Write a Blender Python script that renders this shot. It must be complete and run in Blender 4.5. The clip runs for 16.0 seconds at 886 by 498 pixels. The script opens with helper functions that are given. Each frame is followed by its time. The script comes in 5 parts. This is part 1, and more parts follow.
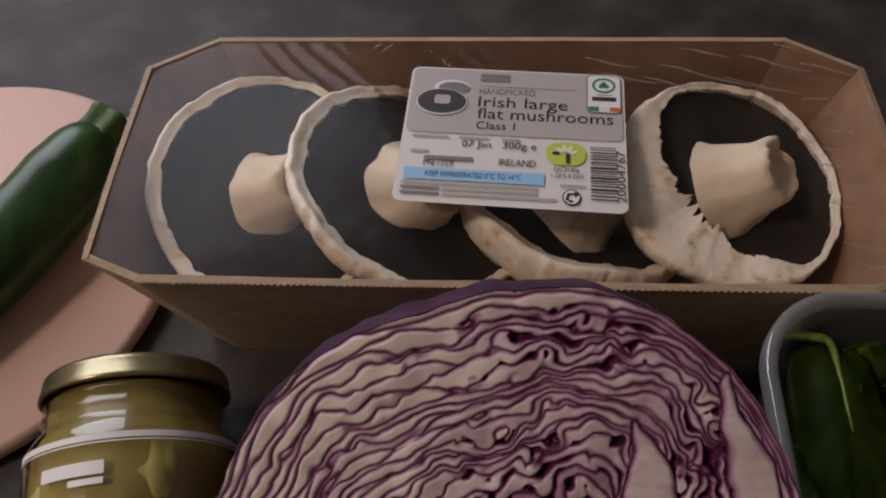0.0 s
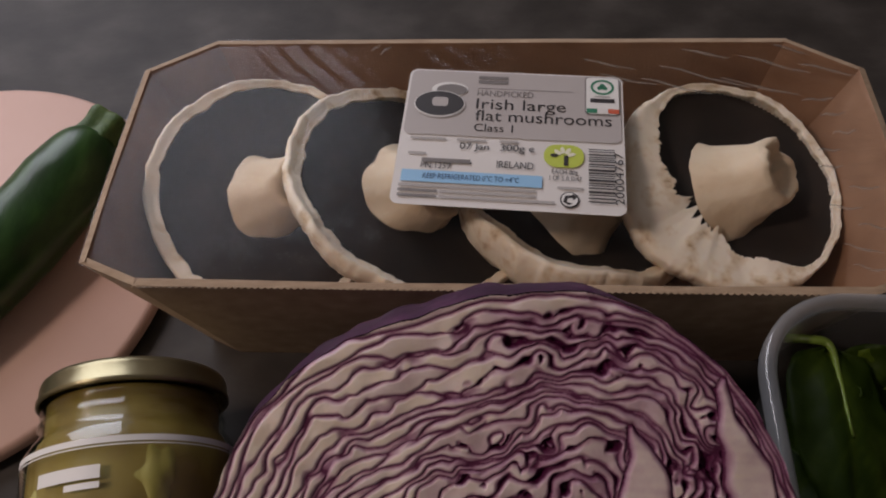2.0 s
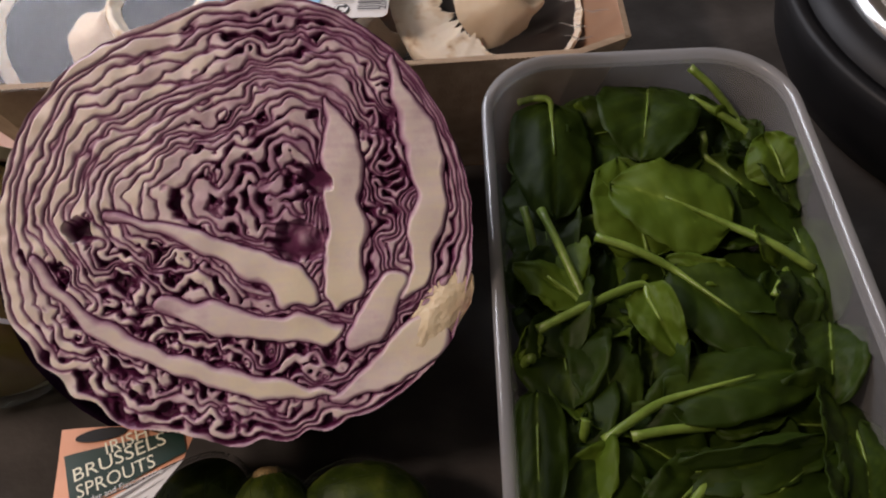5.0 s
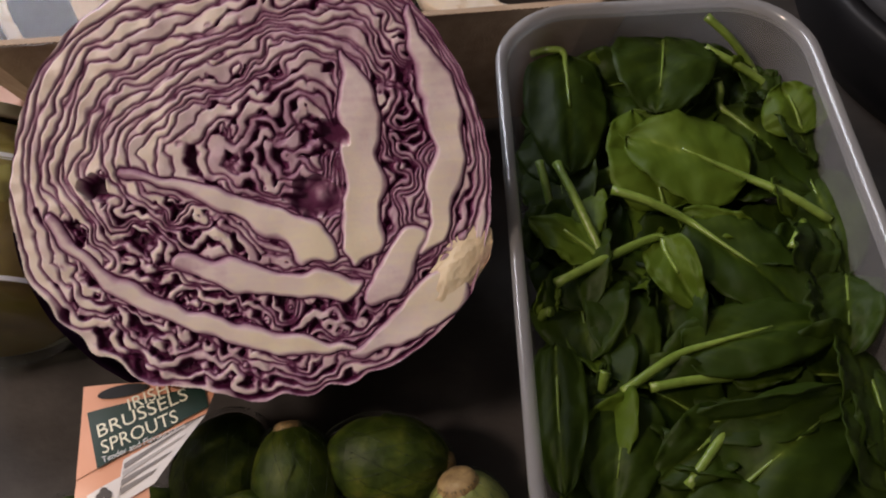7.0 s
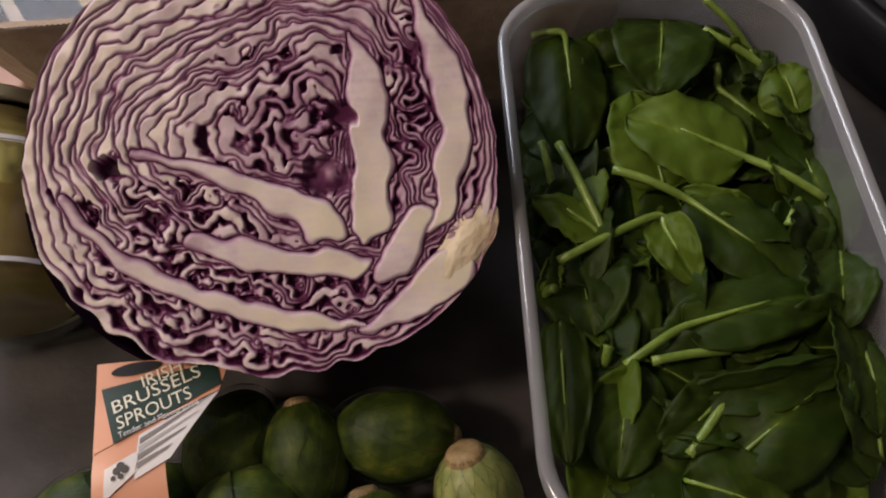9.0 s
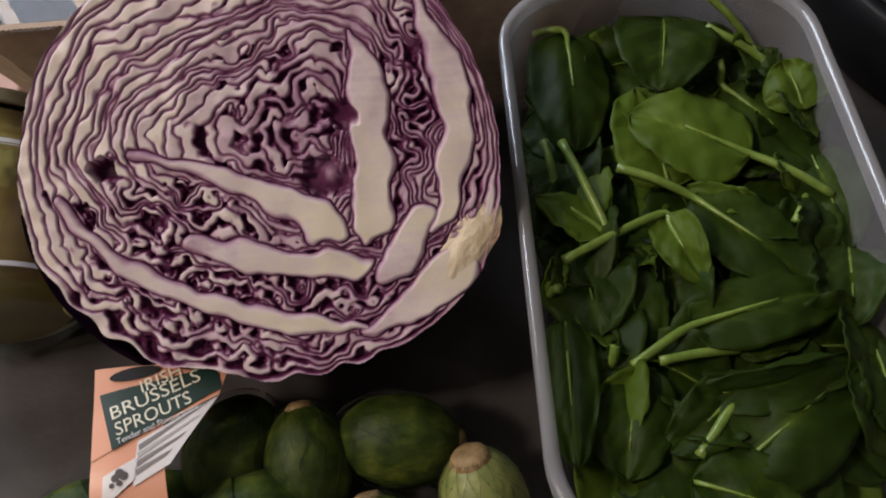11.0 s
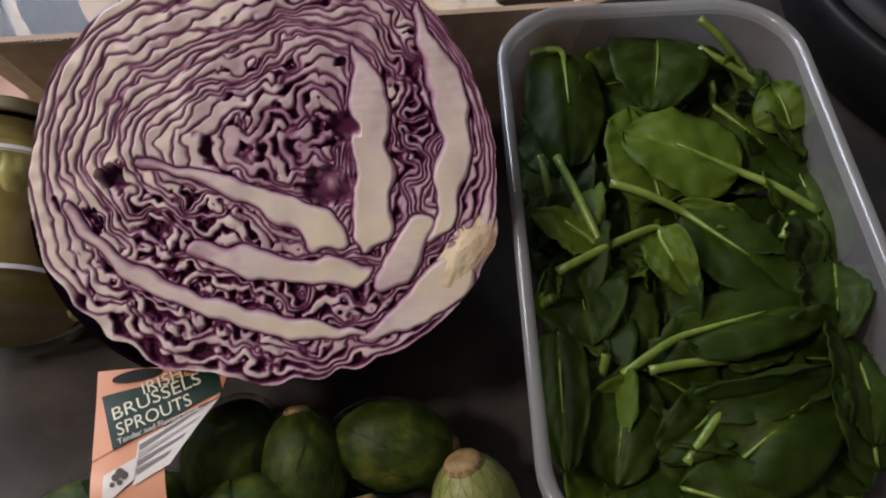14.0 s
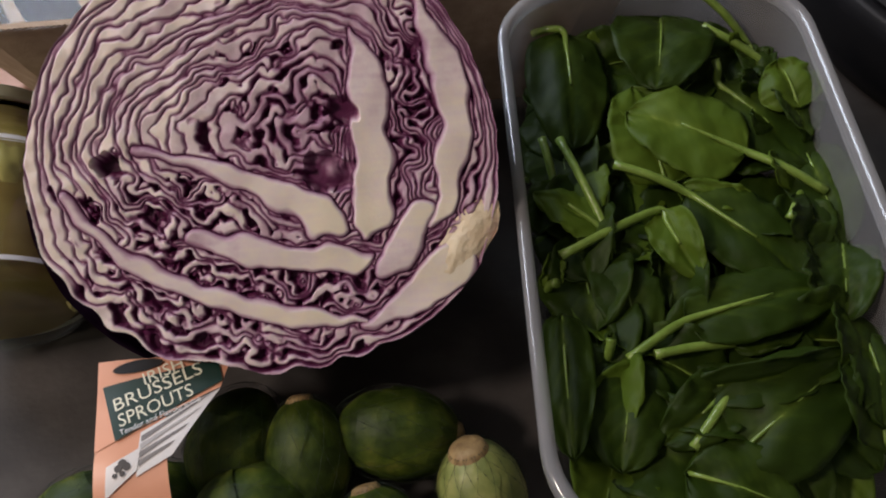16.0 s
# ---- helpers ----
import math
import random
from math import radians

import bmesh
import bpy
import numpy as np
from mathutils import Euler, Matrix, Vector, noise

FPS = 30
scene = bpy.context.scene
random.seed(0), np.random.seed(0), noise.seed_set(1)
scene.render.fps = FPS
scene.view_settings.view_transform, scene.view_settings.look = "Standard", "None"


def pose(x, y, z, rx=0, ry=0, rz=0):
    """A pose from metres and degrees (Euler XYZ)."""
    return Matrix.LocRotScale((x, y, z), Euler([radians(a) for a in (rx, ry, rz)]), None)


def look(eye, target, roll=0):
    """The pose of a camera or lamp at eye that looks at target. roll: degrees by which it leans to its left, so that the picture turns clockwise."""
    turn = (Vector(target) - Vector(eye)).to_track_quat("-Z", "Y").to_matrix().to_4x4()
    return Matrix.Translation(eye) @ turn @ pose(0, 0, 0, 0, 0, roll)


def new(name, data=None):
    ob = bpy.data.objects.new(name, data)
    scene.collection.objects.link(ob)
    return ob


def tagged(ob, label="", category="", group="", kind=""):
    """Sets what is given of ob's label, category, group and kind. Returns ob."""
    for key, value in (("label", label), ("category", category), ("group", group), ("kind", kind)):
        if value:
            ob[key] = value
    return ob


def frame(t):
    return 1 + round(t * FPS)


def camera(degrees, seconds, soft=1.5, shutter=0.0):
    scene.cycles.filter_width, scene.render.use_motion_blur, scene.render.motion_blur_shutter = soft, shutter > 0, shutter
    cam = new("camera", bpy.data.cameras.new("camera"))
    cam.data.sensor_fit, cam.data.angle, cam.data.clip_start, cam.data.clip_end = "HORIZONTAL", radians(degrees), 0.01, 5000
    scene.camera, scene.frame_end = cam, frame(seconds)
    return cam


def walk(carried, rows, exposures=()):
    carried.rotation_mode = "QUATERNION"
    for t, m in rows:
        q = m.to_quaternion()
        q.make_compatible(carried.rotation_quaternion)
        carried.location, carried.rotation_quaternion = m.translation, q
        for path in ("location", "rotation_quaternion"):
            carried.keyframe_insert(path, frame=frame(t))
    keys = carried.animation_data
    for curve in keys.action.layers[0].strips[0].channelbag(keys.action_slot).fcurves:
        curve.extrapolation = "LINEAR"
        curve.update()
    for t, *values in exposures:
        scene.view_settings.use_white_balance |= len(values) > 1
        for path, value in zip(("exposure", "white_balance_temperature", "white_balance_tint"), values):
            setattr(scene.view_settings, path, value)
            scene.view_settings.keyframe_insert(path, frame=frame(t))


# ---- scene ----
import itertools

cam = camera(60.0, 16.0, soft=2.0, shutter=0.3)
PATH = [
    (0, (0.0182, 0.0434, 0.3062), (-0.0288, 0.5850, -0.5331), -3.45),
    (0.5, (0.0192, 0.0458, 0.3041), (-0.0295, 0.5883, -0.5346), -3.76),
    (1, (0.0177, 0.0463, 0.3050), (-0.0319, 0.5888, -0.5336), -3.84),
    (1.5, (0.0178, 0.0451, 0.3055), (-0.0334, 0.5876, -0.5330), -3.93),
    (2, (0.0209, 0.0447, 0.3058), (-0.0327, 0.5867, -0.5328), -4.17),
    (2.5, (0.0306, 0.0416, 0.3063), (-0.0237, 0.5842, -0.5319), -4.21),
    (3, (0.0704, -0.0030, 0.3082), (0.0190, 0.5450, -0.5267), -4.70),
    (3.5, (0.0926, -0.0387, 0.3052), (0.0502, 0.5115, -0.5288), -5.68),
    (4, (0.0995, -0.0599, 0.2981), (0.0666, 0.5131, -0.5208), -5.19),
    (4.5, (0.0991, -0.0698, 0.2914), (0.0786, 0.5148, -0.5197), -4.71),
    (6.8, (0.0899, -0.0687, 0.2922), (0.0605, 0.4589, -0.5568), -6.29),
    (7, (0.0903, -0.0690, 0.2912), (0.0703, 0.4597, -0.5573), -5.53),
    (7.5, (0.0879, -0.0681, 0.2935), (0.0742, 0.4523, -0.5603), -4.57),
    (8, (0.0895, -0.0712, 0.2934), (0.0767, 0.4467, -0.5620), -4.76),
    (8.5, (0.0880, -0.0716, 0.2942), (0.0779, 0.4391, -0.5655), -4.84),
    (9, (0.0842, -0.0731, 0.2955), (0.0777, 0.4365, -0.5649), -4.59),
    (11.5, (0.0827, -0.0725, 0.2905), (0.0779, 0.4451, -0.5651), -5.00),
    (12, (0.0838, -0.0720, 0.2907), (0.0778, 0.4444, -0.5656), -5.17),
    (12.5, (0.0848, -0.0728, 0.2921), (0.0792, 0.4423, -0.5650), -5.18),
    (13, (0.0833, -0.0788, 0.3006), (0.0810, 0.4414, -0.5534), -4.60),
    (13.5, (0.0837, -0.0805, 0.2966), (0.0863, 0.4556, -0.5476), -3.61),
    (14, (0.0827, -0.0796, 0.2954), (0.0831, 0.4591, -0.5472), -3.56),
    (14.5, (0.0835, -0.0776, 0.2938), (0.0803, 0.4618, -0.5483), -3.98),
    (15, (0.0835, -0.0783, 0.2905), (0.0749, 0.4523, -0.5571), -4.72),
    (15.5, (0.0838, -0.0777, 0.2922), (0.0763, 0.4431, -0.5614), -4.90),
    (16, (0.0835, -0.0769, 0.2928), (0.0772, 0.4428, -0.5615), -4.95),
]
EXPOSURES = [(0.0, -0.78, 6500, 19), (2.5, -0.78, 6500, 19), (3.0, -0.72, 6500, 19), (3.5, -0.53, 6500, 19), (4.0, -0.08, 6500, 18), (9.0, 0.10, 6450, 17), (11.5, 0.10, 6000, 13), (16.0, 0.12, 6000, 13)]
walk(cam, [(t, look(eye, target, roll)) for t, eye, target, roll in PATH], EXPOSURES)

# ---- world and lights ----
world = bpy.data.worlds.new("sky")
scene.world = world
world.use_nodes = True
sky = world.node_tree.nodes.new("ShaderNodeTexSky")
sky.sky_type, sky.sun_disc, sky.sun_elevation, sky.sun_rotation = "NISHITA", False, radians(25), radians(150)
world.node_tree.links.new(sky.outputs[0], world.node_tree.nodes["Background"].inputs[0])
world.node_tree.nodes["Background"].inputs[1].default_value = 0.08


def area_lamp(name, m, sx, sy, power, colour):
    data = bpy.data.lights.new(name, "AREA")
    data.shape, data.size, data.size_y, data.energy, data.color = "RECTANGLE", sx, sy, power, colour
    ob = new(name, data)
    ob.matrix_world = m
    return ob


# daylight standing in the window's opening, and the warm ceiling lamp of the kitchen
area_lamp("window_daylight", look((-0.75, 1.06, 0.80), (-0.1, 0.1, 0.0)), 1.0, 0.95, 18.0, (0.90, 0.94, 1.0))
area_lamp("ceiling_lamp_light", pose(-1.25, -0.20, 1.545, 0, 0, 0), 0.26, 0.26, 24.5, (1.0, 0.81, 0.66))


# ---- materials ----
def nodes_of(name):
    mat = bpy.data.materials.new(name)
    mat.use_nodes = True
    return mat, mat.node_tree, mat.node_tree.nodes["Principled BSDF"]


def ramp_of(tree, stops):
    r = tree.nodes.new("ShaderNodeValToRGB")
    while len(r.color_ramp.elements) < len(stops):
        r.color_ramp.elements.new(0.5)
    for e, (p, c) in zip(r.color_ramp.elements, stops):
        e.position, e.color = p, (*c, 1)
    return r


def surface(name, stops, scale=60.0, rough=0.5, detail=6.0, bump=0.0, bump_scale=400.0, metal=0.0, spec=0.5, stretch=(1, 1, 1), sheen=0.0, subsurface=0.0, random_tint=0.0):
    """A noise-coloured surface with fine relief, at real size."""
    mat, tree, bsdf = nodes_of(name)
    coord = tree.nodes.new("ShaderNodeTexCoord")
    mapping = tree.nodes.new("ShaderNodeMapping")
    mapping.inputs["Scale"].default_value = stretch
    tree.links.new(coord.outputs["Object"], mapping.inputs[0])
    big = tree.nodes.new("ShaderNodeTexNoise")
    big.inputs["Scale"].default_value, big.inputs["Detail"].default_value = scale, detail
    tree.links.new(mapping.outputs[0], big.inputs["Vector"])
    r = ramp_of(tree, stops)
    tree.links.new(big.outputs["Fac"], r.inputs[0])
    out = r.outputs[0]
    if random_tint:
        info = tree.nodes.new("ShaderNodeObjectInfo")
        hsv = tree.nodes.new("ShaderNodeHueSaturation")
        span = tree.nodes.new("ShaderNodeMapRange")
        span.inputs["To Min"].default_value, span.inputs["To Max"].default_value = 1 - random_tint, 1 + random_tint
        tree.links.new(info.outputs["Random"], span.inputs["Value"])
        tree.links.new(span.outputs[0], hsv.inputs["Value"])
        tree.links.new(out, hsv.inputs["Color"])
        out = hsv.outputs[0]
    tree.links.new(out, bsdf.inputs["Base Color"])
    bsdf.inputs["Roughness"].default_value, bsdf.inputs["Metallic"].default_value = rough, metal
    bsdf.inputs["Specular IOR Level"].default_value = spec
    if subsurface:
        bsdf.inputs["Subsurface Weight"].default_value = subsurface
        bsdf.inputs["Subsurface Radius"].default_value = (0.004, 0.003, 0.002)
    if bump:
        fine = tree.nodes.new("ShaderNodeTexNoise")
        fine.inputs["Scale"].default_value, fine.inputs["Detail"].default_value = bump_scale, 4.0
        tree.links.new(mapping.outputs[0], fine.inputs["Vector"])
        b = tree.nodes.new("ShaderNodeBump")
        b.inputs["Strength"].default_value, b.inputs["Distance"].default_value = bump, 0.001
        tree.links.new(fine.outputs["Fac"], b.inputs["Height"])
        tree.links.new(b.outputs[0], bsdf.inputs["Normal"])
    return mat


def plain(name, colour, rough=0.5, metal=0.0):
    mat, tree, bsdf = nodes_of(name)
    bsdf.inputs["Base Color"].default_value = (*colour, 1)
    bsdf.inputs["Roughness"].default_value, bsdf.inputs["Metallic"].default_value = rough, metal
    return mat


def see_through(name, tint, gloss_rough, ior, milk=0.0, milk_colour=(0.8, 0.8, 0.8), wrinkle=0.0):
    """Thin clear or milky sheet: transparent, with Fresnel gloss and some diffuse haze."""
    mat, tree, bsdf = nodes_of(name)
    tree.nodes.remove(bsdf)
    out = tree.nodes["Material Output"]
    clear = tree.nodes.new("ShaderNodeBsdfTransparent")
    clear.inputs[0].default_value = (*tint, 1)
    haze = tree.nodes.new("ShaderNodeBsdfDiffuse")
    haze.inputs[0].default_value = (*milk_colour, 1)
    back = tree.nodes.new("ShaderNodeBsdfTranslucent")
    back.inputs[0].default_value = (*milk_colour, 1)
    both = tree.nodes.new("ShaderNodeMixShader")
    both.inputs[0].default_value = 0.5
    tree.links.new(haze.outputs[0], both.inputs[1])
    tree.links.new(back.outputs[0], both.inputs[2])
    body = tree.nodes.new("ShaderNodeMixShader")
    body.inputs[0].default_value = milk
    tree.links.new(clear.outputs[0], body.inputs[1])
    tree.links.new(both.outputs[0], body.inputs[2])
    gloss = tree.nodes.new("ShaderNodeBsdfGlossy")
    gloss.inputs["Roughness"].default_value = gloss_rough
    # gloss of a thin sheet: the same from both sides, rising towards grazing
    facing = tree.nodes.new("ShaderNodeLayerWeight")
    steep = tree.nodes.new("ShaderNodeMath")
    steep.operation, steep.inputs[1].default_value = "POWER", 4.0
    tree.links.new(facing.outputs["Facing"], steep.inputs[0])
    fres = tree.nodes.new("ShaderNodeMath")
    fres.operation, fres.inputs[2].default_value = "MULTIPLY_ADD", 2 * ((ior - 1) / (ior + 1)) ** 2
    fres.inputs[1].default_value = 0.75
    tree.links.new(steep.outputs[0], fres.inputs[0])
    top = tree.nodes.new("ShaderNodeMixShader")
    tree.links.new(fres.outputs[0], top.inputs[0])
    tree.links.new(body.outputs[0], top.inputs[1])
    tree.links.new(gloss.outputs[0], top.inputs[2])
    tree.links.new(top.outputs[0], out.inputs[0])
    if wrinkle:
        coord = tree.nodes.new("ShaderNodeTexCoord")
        n = tree.nodes.new("ShaderNodeTexNoise")
        n.inputs["Scale"].default_value, n.inputs["Detail"].default_value = 45.0, 3.0
        tree.links.new(coord.outputs["Object"], n.inputs["Vector"])
        b = tree.nodes.new("ShaderNodeBump")
        b.inputs["Strength"].default_value, b.inputs["Distance"].default_value = wrinkle, 0.003
        tree.links.new(n.outputs["Fac"], b.inputs["Height"])
        tree.links.new(b.outputs[0], gloss.inputs["Normal"])
    return mat


def by_attribute(name, attribute, stops, rough=0.45, grain=0.25, grain_scale=900.0, bump=0.15, subsurface=0.0, spec=0.22):
    """Colour from a value stored on the mesh (flesh to skin), broken up by fine grain."""
    mat, tree, bsdf = nodes_of(name)
    attr = tree.nodes.new("ShaderNodeAttribute")
    attr.attribute_name = attribute
    coord = tree.nodes.new("ShaderNodeTexCoord")
    n = tree.nodes.new("ShaderNodeTexNoise")
    n.inputs["Scale"].default_value, n.inputs["Detail"].default_value = grain_scale, 4.0
    tree.links.new(coord.outputs["Object"], n.inputs["Vector"])
    shift = tree.nodes.new("ShaderNodeMath")
    shift.operation = "MULTIPLY_ADD"
    shift.inputs[1].default_value, shift.inputs[2].default_value = grain, -grain / 2
    tree.links.new(n.outputs["Fac"], shift.inputs[0])
    add = tree.nodes.new("ShaderNodeMath")
    tree.links.new(attr.outputs["Fac"], add.inputs[0])
    tree.links.new(shift.outputs[0], add.inputs[1])
    r = ramp_of(tree, stops)
    tree.links.new(add.outputs[0], r.inputs[0])
    tree.links.new(r.outputs[0], bsdf.inputs["Base Color"])
    bsdf.inputs["Roughness"].default_value = rough
    bsdf.inputs["Specular IOR Level"].default_value = spec
    if subsurface:
        bsdf.inputs["Subsurface Weight"].default_value = subsurface
        bsdf.inputs["Subsurface Radius"].default_value = (0.002, 0.0012, 0.0012)
    b = tree.nodes.new("ShaderNodeBump")
    b.inputs["Strength"].default_value, b.inputs["Distance"].default_value = bump, 0.0006
    tree.links.new(n.outputs["Fac"], b.inputs["Height"])
    tree.links.new(b.outputs[0], bsdf.inputs["Normal"])
    return mat


WORKTOP = surface("worktop_laminate", [(0.3, (0.030, 0.027, 0.024)), (0.5, (0.046, 0.041, 0.037)), (0.72, (0.075, 0.068, 0.062))], 26, 0.50, 9, 0.12, 300, stretch=(1, 1.3, 1), spec=0.20)
WALL = surface("wall_paint", [(0.3, (0.55, 0.52, 0.47)), (0.7, (0.62, 0.59, 0.54))], 8, 0.8, 4, 0.1, 200)
CEILING = surface("ceiling_paint", [(0.3, (0.70, 0.69, 0.66)), (0.7, (0.76, 0.75, 0.72))], 8, 0.9)
FLOOR = surface("floor_vinyl", [(0.3, (0.16, 0.13, 0.10)), (0.7, (0.24, 0.20, 0.16))], 14, 0.5)
CABINET = surface("cabinet_paint", [(0.3, (0.42, 0.40, 0.37)), (0.7, (0.50, 0.48, 0.44))], 10, 0.5)
KRAFT = surface("kraft_card", [(0.25, (0.33, 0.235, 0.155)), (0.55, (0.42, 0.31, 0.21)), (0.8, (0.50, 0.38, 0.265))], 120, 0.75, 8, 0.2, 900, stretch=(1, 4, 1))
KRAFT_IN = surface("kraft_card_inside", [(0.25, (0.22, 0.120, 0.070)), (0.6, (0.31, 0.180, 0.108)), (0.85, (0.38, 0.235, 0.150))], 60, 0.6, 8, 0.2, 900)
FILM = see_through("cling_film", (0.99, 0.98, 0.97), 0.16, 1.20, 0.006, (0.8, 0.82, 0.85), 0.2)
# milky haze stands in for the glints along the film's creases
CREASE_GLINT = see_through("film_crease", (0.97, 0.97, 0.97), 0.25, 1.45, 0.14, (0.85, 0.82, 0.76))
GLASS = see_through("jar_glass", (0.93, 0.96, 0.90), 0.03, 1.5)
TUB = see_through("frosted_plastic", (0.94, 0.94, 0.95), 0.20, 1.40, 0.20, (0.80, 0.80, 0.80))
TUB_RIM = see_through("frosted_plastic_lip", (0.90, 0.90, 0.91), 0.12, 1.55, 0.42, (0.78, 0.78, 0.79))
MUSH_CAP = surface("mushroom_skin", [(0.26, (0.46, 0.32, 0.19)), (0.36, (0.76, 0.64, 0.47)), (0.50, (0.90, 0.83, 0.70))], 160, 0.6, 8, 0.3, 350, subsurface=0.15)
MUSH_STEM = surface("mushroom_stem", [(0.2, (0.44, 0.30, 0.17)), (0.38, (0.70, 0.57, 0.40)), (0.75, (0.82, 0.73, 0.57))], 60, 0.6, 8, 0.4, 300, stretch=(1, 1, 0.4), subsurface=0.15)
GILLS = surface("mushroom_gills", [(0.3, (0.012, 0.008, 0.006)), (0.7, (0.030, 0.019, 0.013))], 90, 0.75)
PAPER = surface("label_paper", [(0.3, (0.70, 0.68, 0.66)), (0.7, (0.76, 0.74, 0.72))], 30, 0.38)
PAPER_GREY = plain("label_grey_print", (0.47, 0.44, 0.43), 0.4)
INK = plain("dark_ink", (0.035, 0.032, 0.034), 0.5)
INK_GREY = plain("grey_ink", (0.20, 0.185, 0.18), 0.5)
INK_PALE = plain("pale_ink", (0.42, 0.40, 0.39), 0.5)
INK_BLUE = plain("blue_print", (0.30, 0.56, 0.82), 0.45)
INK_NAVY = plain("navy_print", (0.03, 0.08, 0.20), 0.45)
INK_LIME = plain("lime_print", (0.52, 0.62, 0.10), 0.45)
INK_CREAM = plain("cream_print", (0.80, 0.80, 0.62), 0.45)
INK_GREEN = plain("green_print", (0.04, 0.22, 0.13), 0.45)
INK_RED = plain("red_print", (0.60, 0.13, 0.07), 0.45)
WHITE_PRINT = plain("white_print", (0.78, 0.78, 0.76), 0.45)
# lowest stops: purple leaf skin with the gaps' shade put into the colour
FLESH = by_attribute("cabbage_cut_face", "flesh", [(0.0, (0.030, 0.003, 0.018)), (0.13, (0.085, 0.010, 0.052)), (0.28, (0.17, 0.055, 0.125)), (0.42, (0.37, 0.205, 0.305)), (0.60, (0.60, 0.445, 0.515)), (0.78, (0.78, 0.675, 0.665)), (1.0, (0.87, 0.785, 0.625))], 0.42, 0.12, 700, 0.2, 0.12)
STUB = surface("cabbage_stump", [(0.30, (0.55, 0.33, 0.30)), (0.42, (0.74, 0.60, 0.40)), (0.65, (0.82, 0.71, 0.50))], 42, 0.5, 8, 0.4, 500, subsurface=0.1)
CABBAGE_SKIN = surface("cabbage_outer_leaf", [(0.25, (0.022, 0.005, 0.020)), (0.5, (0.050, 0.012, 0.044)), (0.78, (0.13, 0.045, 0.105))], 60, 0.55, 8, 0.4, 180, spec=0.25)
COURGETTE = surface("courgette_skin", [(0.25, (0.010, 0.035, 0.008)), (0.5, (0.020, 0.065, 0.012)), (0.72, (0.045, 0.115, 0.025)), (0.85, (0.10, 0.18, 0.05))], 110, 0.3, 9, 0.15, 500, stretch=(1, 0.35, 1))
COURGETTE_END = surface("courgette_stalk", [(0.3, (0.035, 0.085, 0.018)), (0.7, (0.09, 0.16, 0.04))], 150, 0.55, 6, 0.4, 500)
PINK = surface("pale_pink_board", [(0.3, (0.66, 0.43, 0.355)), (0.7, (0.72, 0.49, 0.41))], 12, 0.55, 6, 0.08, 250)
LEAF = by_attribute("spinach_leaf_surface", "vein", [(0.0, (0.008, 0.017, 0.0018)), (0.45, (0.018, 0.034, 0.0024)), (0.75, (0.041, 0.066, 0.0054)), (1.0, (0.111, 0.140, 0.0190))], 0.50, 0.35, 160, 0.6, 0.0, 0.12)
LEAF_PALE = by_attribute("pale_spinach_leaf_surface", "vein", [(0.0, (0.032, 0.060, 0.0049)), (0.45, (0.060, 0.098, 0.0077)), (0.75, (0.088, 0.131, 0.0126)), (1.0, (0.160, 0.205, 0.0320))], 0.50, 0.3, 160, 0.5, 0.0, 0.12)
STALK = surface("spinach_stalk", [(0.3, (0.115, 0.185, 0.024)), (0.7, (0.20, 0.29, 0.050))], 200, 0.3, 4, 0.2, 800)
SPROUT = surface("sprout_leaf", [(0.30, (0.014, 0.027, 0.002)), (0.48, (0.036, 0.060, 0.005)), (0.64, (0.080, 0.105, 0.010)), (0.84, (0.20, 0.19, 0.04))], 110, 0.55, 7, 0.5, 250, spec=0.25, random_tint=0.3)
SPROUT_PALE = surface("sprout_pale_leaf", [(0.25, (0.08, 0.12, 0.025)), (0.55, (0.24, 0.26, 0.07)), (0.8, (0.42, 0.40, 0.16))], 110, 0.45, 7, 0.3, 250)
SPROUT_BUTT = surface("sprout_butt", [(0.25, (0.16, 0.09, 0.035)), (0.55, (0.30, 0.20, 0.08)), (0.8, (0.42, 0.31, 0.14))], 250, 0.6, 7, 0.5, 400)
NET = plain("net_thread", (0.012, 0.022, 0.010), 0.5)
ORANGE = surface("orange_card", [(0.3, (0.66, 0.30, 0.17)), (0.7, (0.74, 0.36, 0.215))], 40, 0.4)
TAG_GREEN = plain("dark_green_print", (0.006, 0.030, 0.020), 0.35)
GOLD = surface("gold_lid_metal", [(0.3, (0.30, 0.26, 0.15)), (0.7, (0.37, 0.33, 0.20))], 60, 0.28, 6, 0.05, 500, metal=0.85)
OIL = surface("artichokes_in_oil", [(0.25, (0.13, 0.085, 0.018)), (0.45, (0.27, 0.185, 0.045)), (0.65, (0.38, 0.29, 0.085)), (0.85, (0.50, 0.43, 0.18))], 38, 0.3, 5, 0.4, 90)
ARTICHOKE = surface("artichoke_piece", [(0.25, (0.28, 0.22, 0.04)), (0.5, (0.48, 0.41, 0.12)), (0.8, (0.64, 0.58, 0.26))], 60, 0.35, 6, 0.4, 150, stretch=(1, 0.3, 1))
BLACK = surface("black_enamel", [(0.3, (0.005, 0.005, 0.006)), (0.7, (0.010, 0.010, 0.011))], 40, 0.5, spec=0.25)
STEEL = surface("brushed_steel", [(0.3, (0.55, 0.54, 0.53)), (0.7, (0.66, 0.65, 0.64))], 50, 0.2, 6, 0.05, 500, metal=1.0)
LIDWHITE = surface("pale_lid_enamel", [(0.3, (0.62, 0.60, 0.57)), (0.7, (0.70, 0.68, 0.64))], 20, 0.3)
LAMP_GLOW = plain("lamp_diffuser", (0.8, 0.8, 0.78), 0.5)


